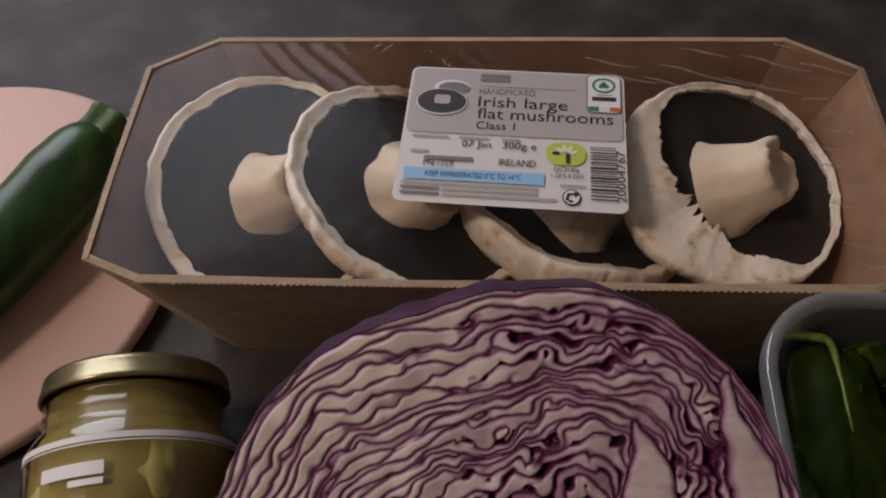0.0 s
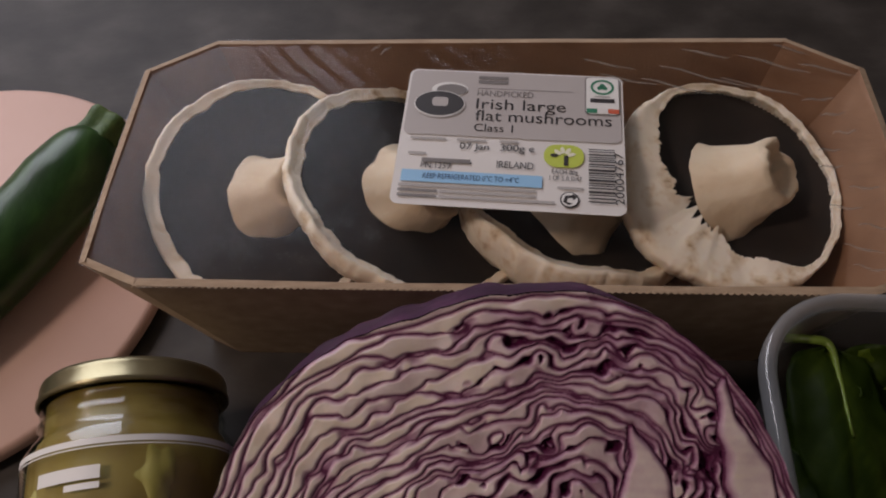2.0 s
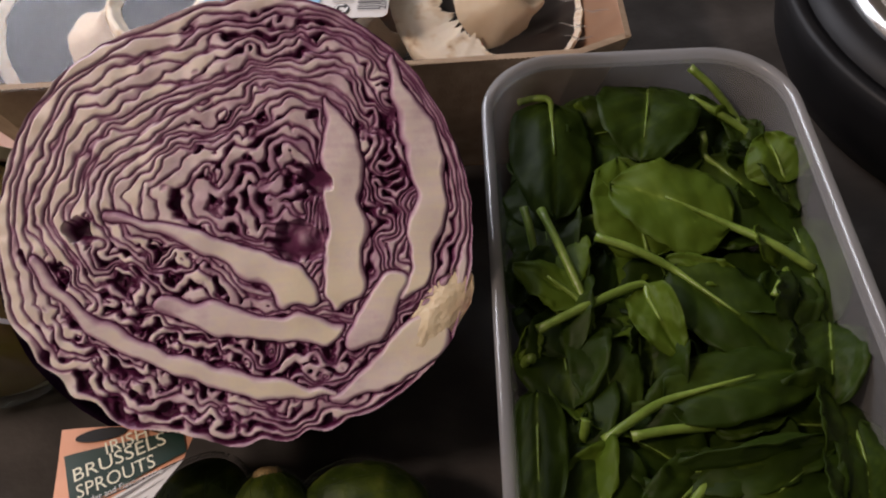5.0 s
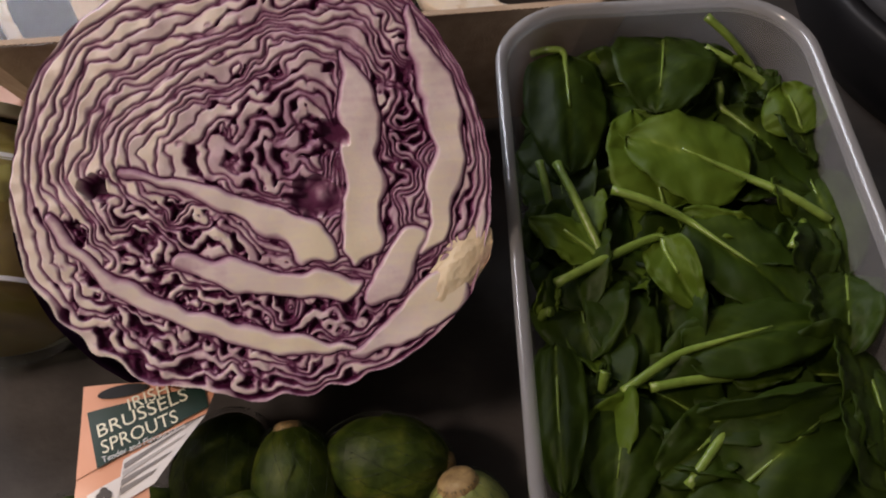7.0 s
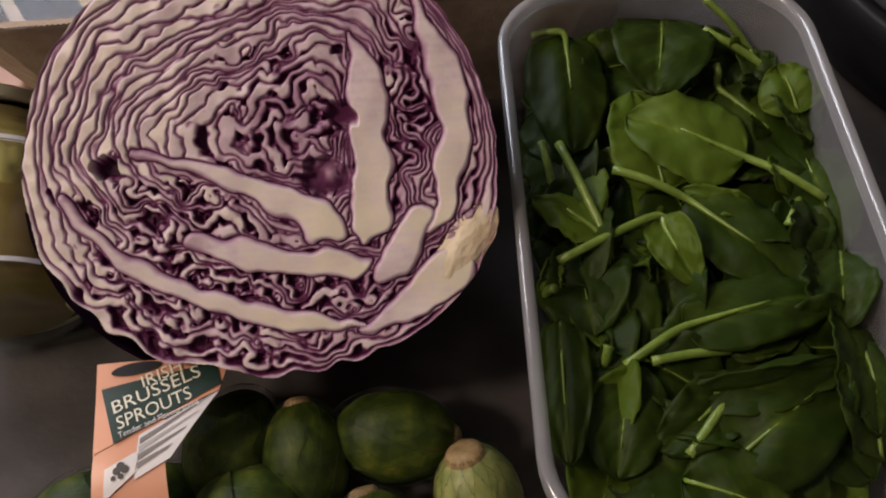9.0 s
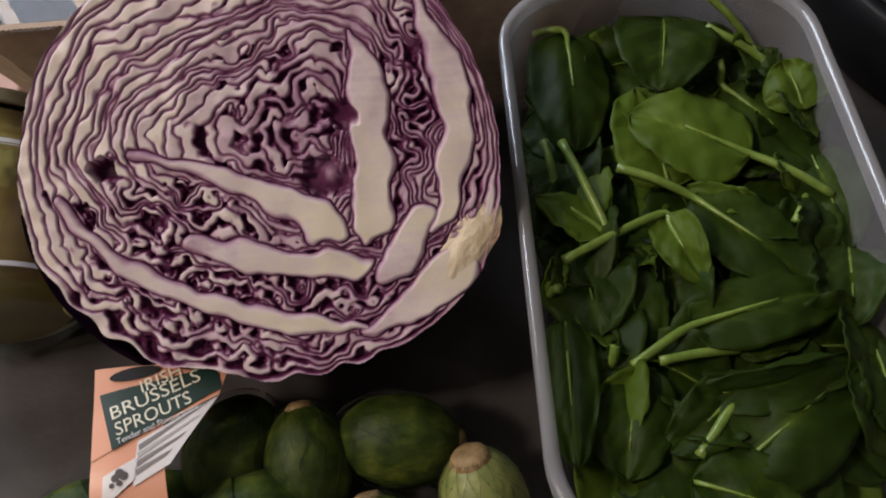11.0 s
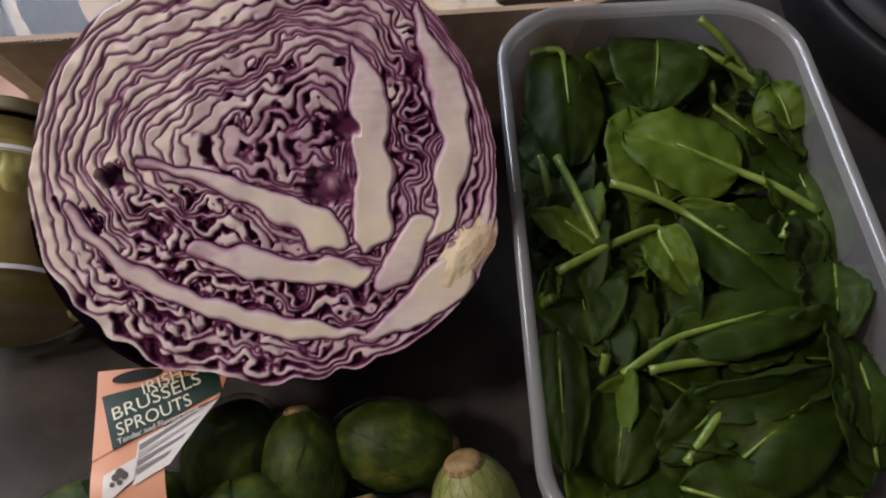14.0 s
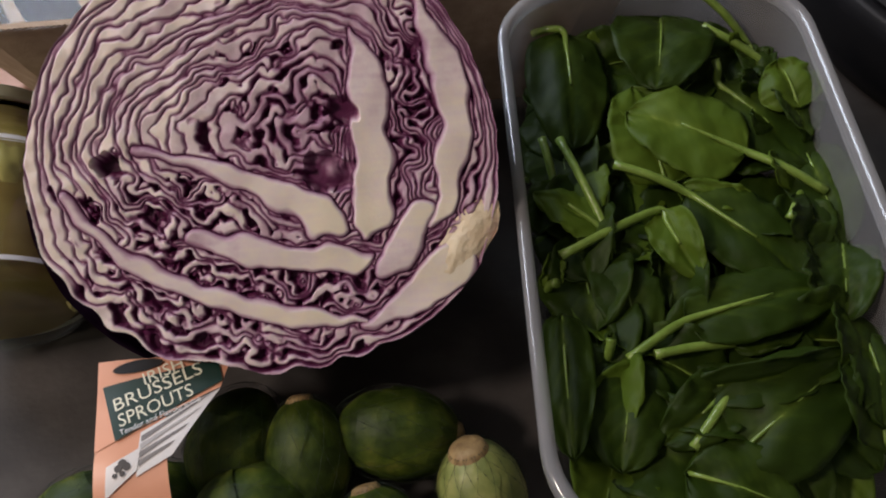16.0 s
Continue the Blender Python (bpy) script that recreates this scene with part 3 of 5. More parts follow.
bm = bmesh.new()
edge = rounded(0, LAB_W, 0, LAB_H, 0.0035)
upper, lower = [[bm.verts.new((x, y, z)) for x, y in edge] for z in (0.0, -0.0002)]
bm.faces.new(upper)
bm.faces.new(lower[::-1])
for k in range(len(edge)):
    bm.faces.new((lower[k], lower[(k + 1) % len(edge)], upper[(k + 1) % len(edge)], upper[k]))
part("paper", bm, PAPER, sticker, smooth=False)
Z1, Z2, Z3 = 0.0004, 0.0006, 0.0008
flat("grey_panel", on_label(0.012, 0.988, 0.015, 0.515, 0.003), PAPER_GREY, sticker, Z1)
for a0, a1, b0, b1, mat in ((0.33, 0.47, 0.045, 0.072, INK_GREY), (0.33, 0.47, 0.080, 0.107, INK_GREY), (0.33, 0.77, 0.143, 0.147, INK_GREY), (0.05, 0.21, 0.535, 0.552, INK_PALE), (0.26, 0.39, 0.535, 0.552, INK_PALE), (0.45, 0.53, 0.535, 0.552, INK_PALE), (0.05, 0.13, 0.645, 0.662, INK_PALE), (0.115, 0.33, 0.685, 0.712, INK_GREY), (0.03, 0.62, 0.868, 0.884, INK_PALE), (0.03, 0.20, 0.900, 0.918, INK_GREY), (0.21, 0.62, 0.900, 0.918, INK_PALE), (0.03, 0.20, 0.935, 0.953, INK_GREY), (0.21, 0.70, 0.935, 0.953, INK_PALE), (0.71, 0.82, 0.835, 0.850, INK_PALE)):
    flat("printed_bar", on_label(a0, a1, b0, b1), mat, sticker, Z2)
for body, a0, a1, b, size, mat in (("HANDPICKED", 0.33, 0.59, 0.205, 0.0045, INK_GREY), ("Irish large", 0.33, 0.74, 0.305, 0.0080, INK), ("flat mushrooms", 0.33, 0.945, 0.395, 0.0080, INK), ("Class 1", 0.33, 0.505, 0.475, 0.0056, INK), ("07 Jan", 0.275, 0.405, 0.610, 0.0046, INK), ("300g e", 0.455, 0.605, 0.610, 0.0048, INK), ("PN:1259", 0.115, 0.245, 0.755, 0.0042, INK), ("IRELAND", 0.445, 0.605, 0.730, 0.0048, INK), ("EACH 80g", 0.685, 0.795, 0.750, 0.0030, INK), ("1 OF 5 A DAY", 0.675, 0.815, 0.793, 0.0030, INK)):
    text_part(body, size, mat, sticker, Matrix.Translation((a0 * LAB_W, (1 - b) * LAB_H, Z2)), (a1 - a0) * LAB_W)
flat("blue_strip", on_label(0.035, 0.645, 0.772, 0.852), INK_BLUE, sticker, Z2)
text_part("KEEP REFRIGERATED 0°C TO +4°C", 0.0036, INK_NAVY, sticker, Matrix.Translation((0.13 * LAB_W, (1 - 0.829) * LAB_H, Z3)), 0.415 * LAB_W)
flat("lime_oval", rounded(0.648 * LAB_W, 0.822 * LAB_W, (1 - 0.705) * LAB_H, (1 - 0.545) * LAB_H, 0.0050), INK_LIME, sticker, Z2)
text_part("1", 0.0072, INK, sticker, Matrix.Translation((0.735 * LAB_W, (1 - 0.695) * LAB_H, Z3 + 0.0001)), 0.018 * LAB_W)
for ang in (20, 60, 100, 140):
    flat("petal", [(0.735 * LAB_W + 0.0030 * math.cos(radians(ang)) + 0.0017 * math.cos(radians(ang)) * math.cos(t) - 0.0009 * math.sin(radians(ang)) * math.sin(t), (1 - 0.63) * LAB_H + 0.0030 * math.sin(radians(ang)) + 0.0017 * math.sin(radians(ang)) * math.cos(t) + 0.0009 * math.cos(radians(ang)) * math.sin(t)) for t in [2 * math.pi * k / 14 for k in range(14)]], INK_CREAM, sticker, Z3)
flat("petal", oval(0.693, 0.625, 0.018, 0.010, 16), INK, sticker, Z3)
# quality panel: white box, green ring, dark bar, three-colour strip
flat("quality_panel", on_label(0.825, 0.985, 0.015, 0.315, 0.002), INK_GREY, sticker, Z2)
flat("quality_panel", on_label(0.831, 0.979, 0.023, 0.307, 0.0018), WHITE_PRINT, sticker, Z3)
bm = bmesh.new()
c = Vector((0.905 * LAB_W, (1 - 0.100) * LAB_H, Z3 + 0.0001))
inner = [bm.verts.new(c + Vector((0.0037 * math.cos(t), 0.0031 * math.sin(t), 0))) for t in [2 * math.pi * k / 32 for k in range(32)]]
outer = [bm.verts.new(c + Vector((0.0047 * math.cos(t), 0.0042 * math.sin(t), 0))) for t in [2 * math.pi * k / 32 for k in range(32)]]
for k in range(32):
    bm.faces.new((inner[k], outer[k], outer[(k + 1) % 32], inner[(k + 1) % 32]))
part("green_ring", bm, INK_GREEN, sticker, smooth=False)
for dx, dy in ((0, 0.0009), (-0.001, -0.0004), (0.001, -0.0004)):
    flat("clover", [(c.x + dx + 0.0011 * math.cos(2 * math.pi * k / 12), c.y + dy + 0.0011 * math.sin(2 * math.pi * k / 12)) for k in range(12)], INK_GREEN, sticker, Z3 + 0.0001)
flat("printed_bar", on_label(0.85, 0.96, 0.190, 0.222), INK, sticker, Z3 + 0.0001)
flat("printed_bar", on_label(0.87, 0.94, 0.170, 0.180), INK_PALE, sticker, Z3 + 0.0001)
for k, mat in enumerate((INK_GREEN, PAPER, INK_RED)):
    flat("colour_strip", on_label(0.833 + 0.0487 * k, 0.8805 + 0.0487 * k, 0.268, 0.302), mat, sticker, Z3 + 0.0001)
# printed picture of a mushroom
flat("printed_mushroom", oval(0.20, 0.165, 0.085, 0.048), WHITE_PRINT, sticker, Z2)
flat("printed_mushroom", oval(0.21, 0.17, 0.072, 0.036), INK_GREY, sticker, Z3)
flat("printed_mushroom", oval(0.160, 0.285, 0.118, 0.082), WHITE_PRINT, sticker, Z3 + 0.0001)
flat("printed_mushroom", oval(0.160, 0.282, 0.113, 0.076), INK, sticker, Z3 + 0.0002)
flat("printed_mushroom", on_label(0.125, 0.200, 0.235, 0.305, 0.0015), PAPER_GREY, sticker, Z3 + 0.0003)
# barcode and recycling disc
rng = random.Random(4)
b = 0.565
while b < 0.94:
    w = rng.choice((0.006, 0.009, 0.014))
    flat("barcode_bar", on_label(0.842, 0.955, b, b + w), INK, sticker, Z2)
    b += w + rng.choice((0.007, 0.010, 0.014))
text_part("20004767", 0.0046, INK, sticker, Matrix.Translation((0.990 * LAB_W, (1 - 0.935) * LAB_H, Z2)) @ pose(0, 0, 0, 0, 0, 90), 0.35 * LAB_H)
flat("recycling_disc", oval(0.762, 0.92, 0.040, 0.042), INK, sticker, Z2)
flat("recycling_disc", oval(0.762, 0.92, 0.034, 0.036), WHITE_PRINT, sticker, Z3)
flat("recycling_arrow", [(0.762 * LAB_W + x, (1 - 0.92) * LAB_H + y) for x, y in ((-0.0023, -0.0012), (-0.0016, 0.0016), (0.0012, 0.0020), (0.0010, 0.0028), (0.0028, 0.0014), (0.0014, -0.0004), (0.0012, 0.0007), (-0.0006, 0.0006), (-0.0010, -0.0012), (0.0012, -0.0018), (-0.0004, -0.0026))], INK, sticker, Z3 + 0.0001)


# ---- half red cabbage ----
FACE_C = Vector((0.0245, 0.0803, 0.0991))
FACE_N = Vector((0.0183, -0.6097, 0.7924)).normalized()
FACE_U = (Vector((1, 0, 0)) - FACE_N * FACE_N.x).normalized()
FACE_V = FACE_N.cross(FACE_U)
face_m = Matrix((FACE_U, FACE_V, FACE_N)).transposed().to_4x4()
face_m.translation = FACE_C
cabbage = thing("red_cabbage_half", "cut half of a red cabbage, layered purple and white", "cabbage", m=face_m)
HEART = (0.0222, 0.0041)
# millimetres to the rim of the cut, round the face's centre in even steps from the far left
RIM_MM = (75.6, 76.9, 74.5, 73.0, 70.5, 70.5, 71.5, 75.2, 79.4, 78.9, 77.6, 76.9, 76.7, 76.7, 75.6, 71.5, 69.0, 70.4, 72.6, 73.6)
# the head's four main envelopes round the heart, in the same way, and how many leaves lie within each
ENVELOPES_MM = ((46.5, 25.9, 20.8, 19.0, 20.2, 19.2, 12.8, 10.8, 10.7, 12.4, 17.3, 28.9, 33.7, 32.6, 34.4, 43.1),
                (67.2, 40.8, 33.6, 32.7, 34.1, 32.1, 31.0, 26.9, 24.8, 24.9, 28.6, 37.5, 40.9, 39.5, 42.2, 53.4),
                (78.1, 67.3, 51.1, 46.8, 47.3, 45.4, 43.4, 35.9, 36.3, 38.7, 45.1, 50.8, 49.9, 45.8, 54.4, 69.5),
                (85.7, 80.2, 70.2, 63.0, 61.5, 58.7, 51.3, 47.8, 49.1, 49.3, 52.8, 57.0, 57.5, 60.5, 68.5, 81.3))
LEAF_COUNT = (0, 7, 12, 17, 21, 25)
LEAVES = 26


def round_table(values, th):
    """A smooth closed curve through radii given at even steps from -pi."""
    n = len(values)
    x = (th + np.pi) / (2 * np.pi) * n
    i = np.floor(x).astype(int)
    f = x - i
    p = np.array(values) * 0.001
    a, b, c, d = p[(i - 1) % n], p[i % n], p[(i + 1) % n], p[(i + 2) % n]
    return b + 0.5 * f * (c - a + f * (2 * a - 5 * b + 4 * c - d + f * (3 * (b - c) + d - a)))


def outline_radius(th):
    """Rim of the cut face round its centre, scalloped where the outer leaf is loose."""
    th = np.asarray(th)
    r = round_table(RIM_MM, np.mod(th + np.pi, 2 * np.pi) - np.pi)
    low = np.clip(-np.sin(th + 0.25), 0, 1)
    r = r + 0.0007 * lattice(np.cos(th) * 3 + 9, np.sin(th) * 3 + 9, 5) + low * 0.0013 * np.sin(th * 21 + 2.5 * np.sin(th * 5))
    return r + 0.0006 * lattice(np.cos(th) * 11 + 3, np.sin(th) * 11, 6)


# thick white midribs, cut along: start, bend, end (metres on the face), half widths at start, middle and end
MIDRIBS = (((-0.0395, 0.0059), (-0.0018, -0.0034), (0.0246, -0.0250), 0.0011, 0.0040, 0.0078),
           ((0.0330, 0.0395), (0.0423, 0.0029), (0.0329, -0.0282), 0.0008, 0.0074, 0.0046),
           ((0.0530, 0.0496), (0.0745, 0.0064), (0.0545, -0.0270), 0.0016, 0.0054, 0.0030),
           ((-0.0244, -0.0235), (0.0046, -0.0348), (0.0330, -0.0350), 0.0022, 0.0050, 0.0042),
           ((0.0375, -0.0400), (0.0460, -0.0330), (0.0515, -0.0175), 0.0028, 0.0066, 0.0036),
           ((-0.0640, -0.0052), (-0.0493, -0.0446), (0.0287, -0.0559), 0.0018, 0.0030, 0.0034),
           ((0.0280, -0.0580), (0.0474, -0.0523), (0.0630, -0.0360), 0.0014, 0.0052, 0.0095))


def blob(u, v, cu, cv, ru, rv):
    return np.exp(-(((u - cu) / ru) ** 2 + ((v - cv) / rv) ** 2))


def joined_pieces(kind, inside, least=500):
    """Numbers for the connected pieces of each kind; crumbs go to the piece beside them."""
    label = np.arange(kind.size).reshape(kind.shape)
    kind = np.where(inside, kind, -1)
    sides = ((slice(1, None), slice(None), slice(None, -1), slice(None)), (slice(None), slice(1, None), slice(None), slice(None, -1)))
    for _ in range(400):
        before = label.copy()
        for a, b, c, d in sides:
            same = kind[a, b] == kind[c, d]
            low = np.where(same, np.minimum(label[a, b], label[c, d]), -1)
            label[a, b] = np.where(same, low, label[a, b])
            label[c, d] = np.where(same, np.minimum(low, label[c, d]), label[c, d])
        label = label.ravel()[label]
        if (label == before).all():
            break
    size = np.bincount(label.ravel(), minlength=label.size)
    label = np.where(inside & (size[label] >= least), label, -1)
    for _ in range(400):
        if not (inside & (label < 0)).any():
            break
        for a, b, c, d in sides:
            here, there = label[a, b].copy(), label[c, d].copy()
            label[a, b] = np.where((here < 0) & inside[a, b], there, here)
            here = label[a, b]
            label[c, d] = np.where((there < 0) & inside[c, d], here, there)
    return label


def cabbage_face():
    s = 0.00028
    us = np.arange(-0.084, 0.0841, s)
    vs = np.arange(-0.079, 0.0811, s)
    u, v = np.meshgrid(us, vs, indexing="ij")
    hx, hy = HEART
    # how crumpled the leaves are, from place to place
    rough = 0.30 + 0.45 * np.clip(0.30 - 0.9 * (v - 0.25 * u) / 0.05, 0, 1)
    for cu, cv, ru, rv, a in ((0.012, 0.018, 0.026, 0.020, 0.55), (0.052, 0.024, 0.010, 0.030, 0.75), (-0.030, -0.034, 0.030, 0.010, 0.7), (0.010, -0.048, 0.030, 0.007, 0.8), (-0.030, -0.012, 0.022, 0.010, 0.55), (-0.010, -0.066, 0.045, 0.008, 0.5), (0.020, 0.062, 0.024, 0.009, 0.55), (0.066, 0.012, 0.006, 0.03, 0.3)):
        rough = rough + a * blob(u, v, cu, cv, ru, rv)
    rough = np.clip(rough, 0, 1.15)
    edge = np.clip((outline_radius(np.arctan2(v, u)) - np.hypot(u, v)) / 0.010, 0.05, 1)
    tt = np.linspace(-np.pi, np.pi, 721)
    lo, hi = np.zeros_like(tt), np.full_like(tt, 0.13)
    for _ in range(30):
        mid = (lo + hi) / 2
        x, y = hx + mid * np.cos(tt), hy + mid * np.sin(tt)
        out = np.hypot(x, y) > outline_radius(np.arctan2(y, x))
        hi, lo = np.where(out, mid, hi), np.where(out, lo, mid)
    knots = [round_table(e, np.mod(tt + np.pi, 2 * np.pi) - np.pi) for e in ENVELOPES_MM] + [(lo + hi) / 2]

    def shells(pu, pv):
        """Which leaf, counted out from the heart, as a smooth number."""
        th = np.arctan2(pv - hy, pu - hx)
        r = np.hypot(pu - hx, pv - hy)
        phi, r0 = np.zeros_like(r), np.zeros_like(r)
        for k, knot in enumerate(knots):
            r1 = np.maximum(np.interp(th, tt, knot), r0 + 0.002)
            f = (r - r0) / (r1 - r0)
            phi = phi + np.clip(f, 0, 1 if k < 4 else 1.3) * (LEAF_COUNT[k + 1] - LEAF_COUNT[k])
            r0 = r1
        return phi

    # the leaves' common folding, coarse to fine
    pu, pv = u, v
    for wave, amount, seed in ((0.030, 0.0042, 11), (0.0135, 0.0056, 21), (0.0072, 0.0036, 31), (0.0042, 0.0019, 41)):
        a = amount * edge * (rough if wave < 0.02 else 1.0)
        pu, pv = pu + a * lattice(u / wave, v / wave, seed), pv + a * lattice(u / wave, v / wave, seed + 1)
    phi = shells(pu, pv)
    smooth_u, smooth_v = np.gradient(phi, s)
    spacing = 1.0 / np.clip(np.hypot(smooth_u, smooth_v), 40, 2500)
    # each leaf is a ribbon with folds and a thickness of its own
    first, second = np.full(u.shape, 9.0), np.full(u.shape, 9.0)
    own, half_of = np.zeros(u.shape, int), np.zeros(u.shape)
    for k in range(LEAVES):
        near = np.abs(phi - k) < 3.2
        if not near.any():
            continue
        sway = 0.40 * lattice(u / 0.019 + 5.3 * k, v / 0.019 + k, 60) + (0.16 + 0.4 * rough) * lattice(u / 0.010 + 3.7 * k, v / 0.010, 61) + rough * (0.70 * lattice(u / 0.0072 + 1.9 * k, v / 0.0072 + k, 62) + 0.45 * lattice(u / 0.0040 + k, v / 0.0040, 63))
        f = phi - k - sway * np.clip(edge * 1.5, 0.2, 1)
        gu, gv = np.gradient(f, s)
        d = np.abs(f) / np.clip(np.hypot(gu, gv), 120, 2600)
        half = 0.00205 * (1 + 0.75 * lattice(u / 0.016 + k, v / 0.016 + 2 * k, 64)) * (1.22 - 0.62 * np.clip(rough, 0, 1) + 4.0 * np.clip(0.50 - rough, 0, 0.2)) * np.clip(spacing / 0.0030, 0.70, 1.30)
        score = np.where(near, d - half, 9.0)
        better = score < first
        second = np.where(better, first, np.minimum(second, score))
        own, half_of = np.where(better, k, own), np.where(better, half, half_of)
        first = np.minimum(first, score)
    # how far inside its leaf a place lies; below nought it is in a gap
    inside = np.minimum(-first, (second - first) / 2)
    seam_w = 0.00004 + 0.00013 * rough + 0.00012 * lattice(u / 0.009, v / 0.009, 51)
    inside = inside - np.clip(seam_w, 0.00004, 0.0004)
    rib_of = np.full(u.shape, -1)
    deepest = np.full(u.shape, -1.0)
    ripe = np.zeros(u.shape)
    wu = u + 0.0026 * lattice(u / 0.012, v / 0.012, 24) + 0.0005 * lattice(u / 0.005, v / 0.005, 26)
    wv = v + 0.0026 * lattice(u / 0.012, v / 0.012, 25) + 0.0005 * lattice(u / 0.005, v / 0.005, 27)
    for k, (p0, p1, p2, w0, w1, w2) in enumerate(MIDRIBS):
        best, along = np.full(u.shape, -1.0), np.zeros(u.shape)
        for t in np.linspace(0, 1, 150):
            cu = (1 - t) ** 2 * p0[0] + 2 * t * (1 - t) * p1[0] + t * t * p2[0]
            cv = (1 - t) ** 2 * p0[1] + 2 * t * (1 - t) * p1[1] + t * t * p2[1]
            w = (1 - t) * (1 - 2 * t) * w0 + 4 * t * (1 - t) * w1 + t * (2 * t - 1) * w2
            # squared ends: the width narrows over the last stretch only
            w *= min(1.0, 0.35 + 6 * (1 - t))
            d = w - np.hypot(wu - cu, wv - cv)
            along = np.where(d > best, t, along)
            best = np.maximum(best, d)
        take = best > np.maximum(0, deepest)
        rib_of = np.where(take, k, rib_of)
        ripe = np.where(take, along, ripe)
        # a dark seam parts each rib from what lies round it
        inside = np.where((best <= 0) & (deepest <= 0), np.minimum(inside, -best - 0.00018), inside)
        deepest = np.maximum(deepest, best)
    in_rib = rib_of >= 0
    inside = np.where(in_rib, deepest - 0.00015, inside)
    thick = np.where(in_rib, 0.006, 2 * half_of)
    skin = np.clip(inside / np.where(in_rib, 0.0016, np.clip(0.32 * thick, 0.0004, 0.0010)), 0, 1)
    streak = lattice(u / 0.010, v / 0.0016, 57) * 0.5 + lattice(u / 0.004, v / 0.004, 58) * 0.5
    pale = 0.635 + 0.13 * np.clip(-u / 0.05, -0.5, 1) + 0.07 * np.clip((thick - 0.0026) / 0.001, -1.5, 1.5) + 0.13 * lattice(u / 0.010, v / 0.010, 54) + 0.08 * np.sin(own * 2.4 + 1.1) - 0.16 * blob(u, v, 0.010, 0.010, 0.026, 0.020)
    pale = np.where(in_rib, 0.64 + 0.34 * ripe + 0.10 * streak + 0.08 * lattice(u / 0.009, v / 0.009, 59), np.clip(pale, 0.44, 0.86))
    # gap shade is put into the value too, darker further into each gap
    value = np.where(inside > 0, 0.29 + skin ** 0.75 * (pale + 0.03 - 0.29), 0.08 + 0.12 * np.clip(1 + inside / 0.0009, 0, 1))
    gap = np.clip(-inside, 0, 0.01)
    height = np.where(inside > 0, -0.0009 * (1 - skin) ** 2, -0.0008 - np.minimum(1.8 * gap, 0.0022)) + 0.00055 * lattice(u / 0.014, v / 0.014, 71) + np.where(in_rib, 0.0006, 0.0005 * lattice(u / 0.006, v / 0.006, 72))
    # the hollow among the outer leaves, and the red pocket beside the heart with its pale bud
    # each blends to a dark tone: recess shade put into the colour
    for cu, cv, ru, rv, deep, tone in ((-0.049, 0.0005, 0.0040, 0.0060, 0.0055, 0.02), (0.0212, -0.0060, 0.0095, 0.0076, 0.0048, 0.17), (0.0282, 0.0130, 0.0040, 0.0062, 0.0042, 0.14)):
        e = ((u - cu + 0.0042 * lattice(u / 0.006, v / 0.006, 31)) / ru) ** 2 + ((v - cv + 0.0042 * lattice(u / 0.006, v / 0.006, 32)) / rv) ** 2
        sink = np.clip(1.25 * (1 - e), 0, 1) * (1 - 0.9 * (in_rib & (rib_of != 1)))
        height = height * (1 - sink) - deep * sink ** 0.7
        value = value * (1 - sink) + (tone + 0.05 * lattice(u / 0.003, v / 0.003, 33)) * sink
    bud = blob(u, v, 0.0235, -0.0050, 0.0036, 0.0036)
    height = height + 0.0036 * bud
    value = value + 0.32 * bud ** 1.5
    keep = np.hypot(u, v) <= outline_radius(np.arctan2(v, u))
    ids = np.where(in_rib, LEAVES + rib_of, own)
    n = np.arange(u.size).reshape(u.shape)
    quads = np.stack([n[:-1, :-1], n[1:, :-1], n[1:, 1:], n[:-1, 1:]], -1).reshape(-1, 4)
    ok = keep.ravel()[quads].all(1)
    pieces = joined_pieces(ids.ravel()[quads].max(1).reshape(u.shape[0] - 1, -1), ok.reshape(u.shape[0] - 1, -1))
    quads, pieces = quads[ok], pieces.ravel()[ok]
    kinds = ids.ravel()[quads].max(1)
    pts = np.stack([u.ravel(), v.ravel(), height.ravel()], -1)
    val = value.ravel()
    for piece in np.unique(pieces):
        q, k = quads[pieces == piece], np.bincount(kinds[pieces == piece]).argmax()
        used, inv = np.unique(q, return_inverse=True)
        kind, words = ("leaf", "crinkled purple leaf cut across, white inside") if k < LEAVES else ("midrib", "thick white leaf rib cut along")
        me = bpy.data.meshes.new(kind)
        me.vertices.add(len(used))
        me.vertices.foreach_set("co", pts[used].astype(np.float32).ravel())
        me.loops.add(q.size)
        me.loops.foreach_set("vertex_index", inv.ravel().astype(np.int32))
        me.polygons.add(len(q))
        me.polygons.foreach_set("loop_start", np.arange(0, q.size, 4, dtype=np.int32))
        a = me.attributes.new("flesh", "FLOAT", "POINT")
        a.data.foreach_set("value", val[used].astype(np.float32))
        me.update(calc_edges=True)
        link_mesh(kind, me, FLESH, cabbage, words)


cabbage_face()
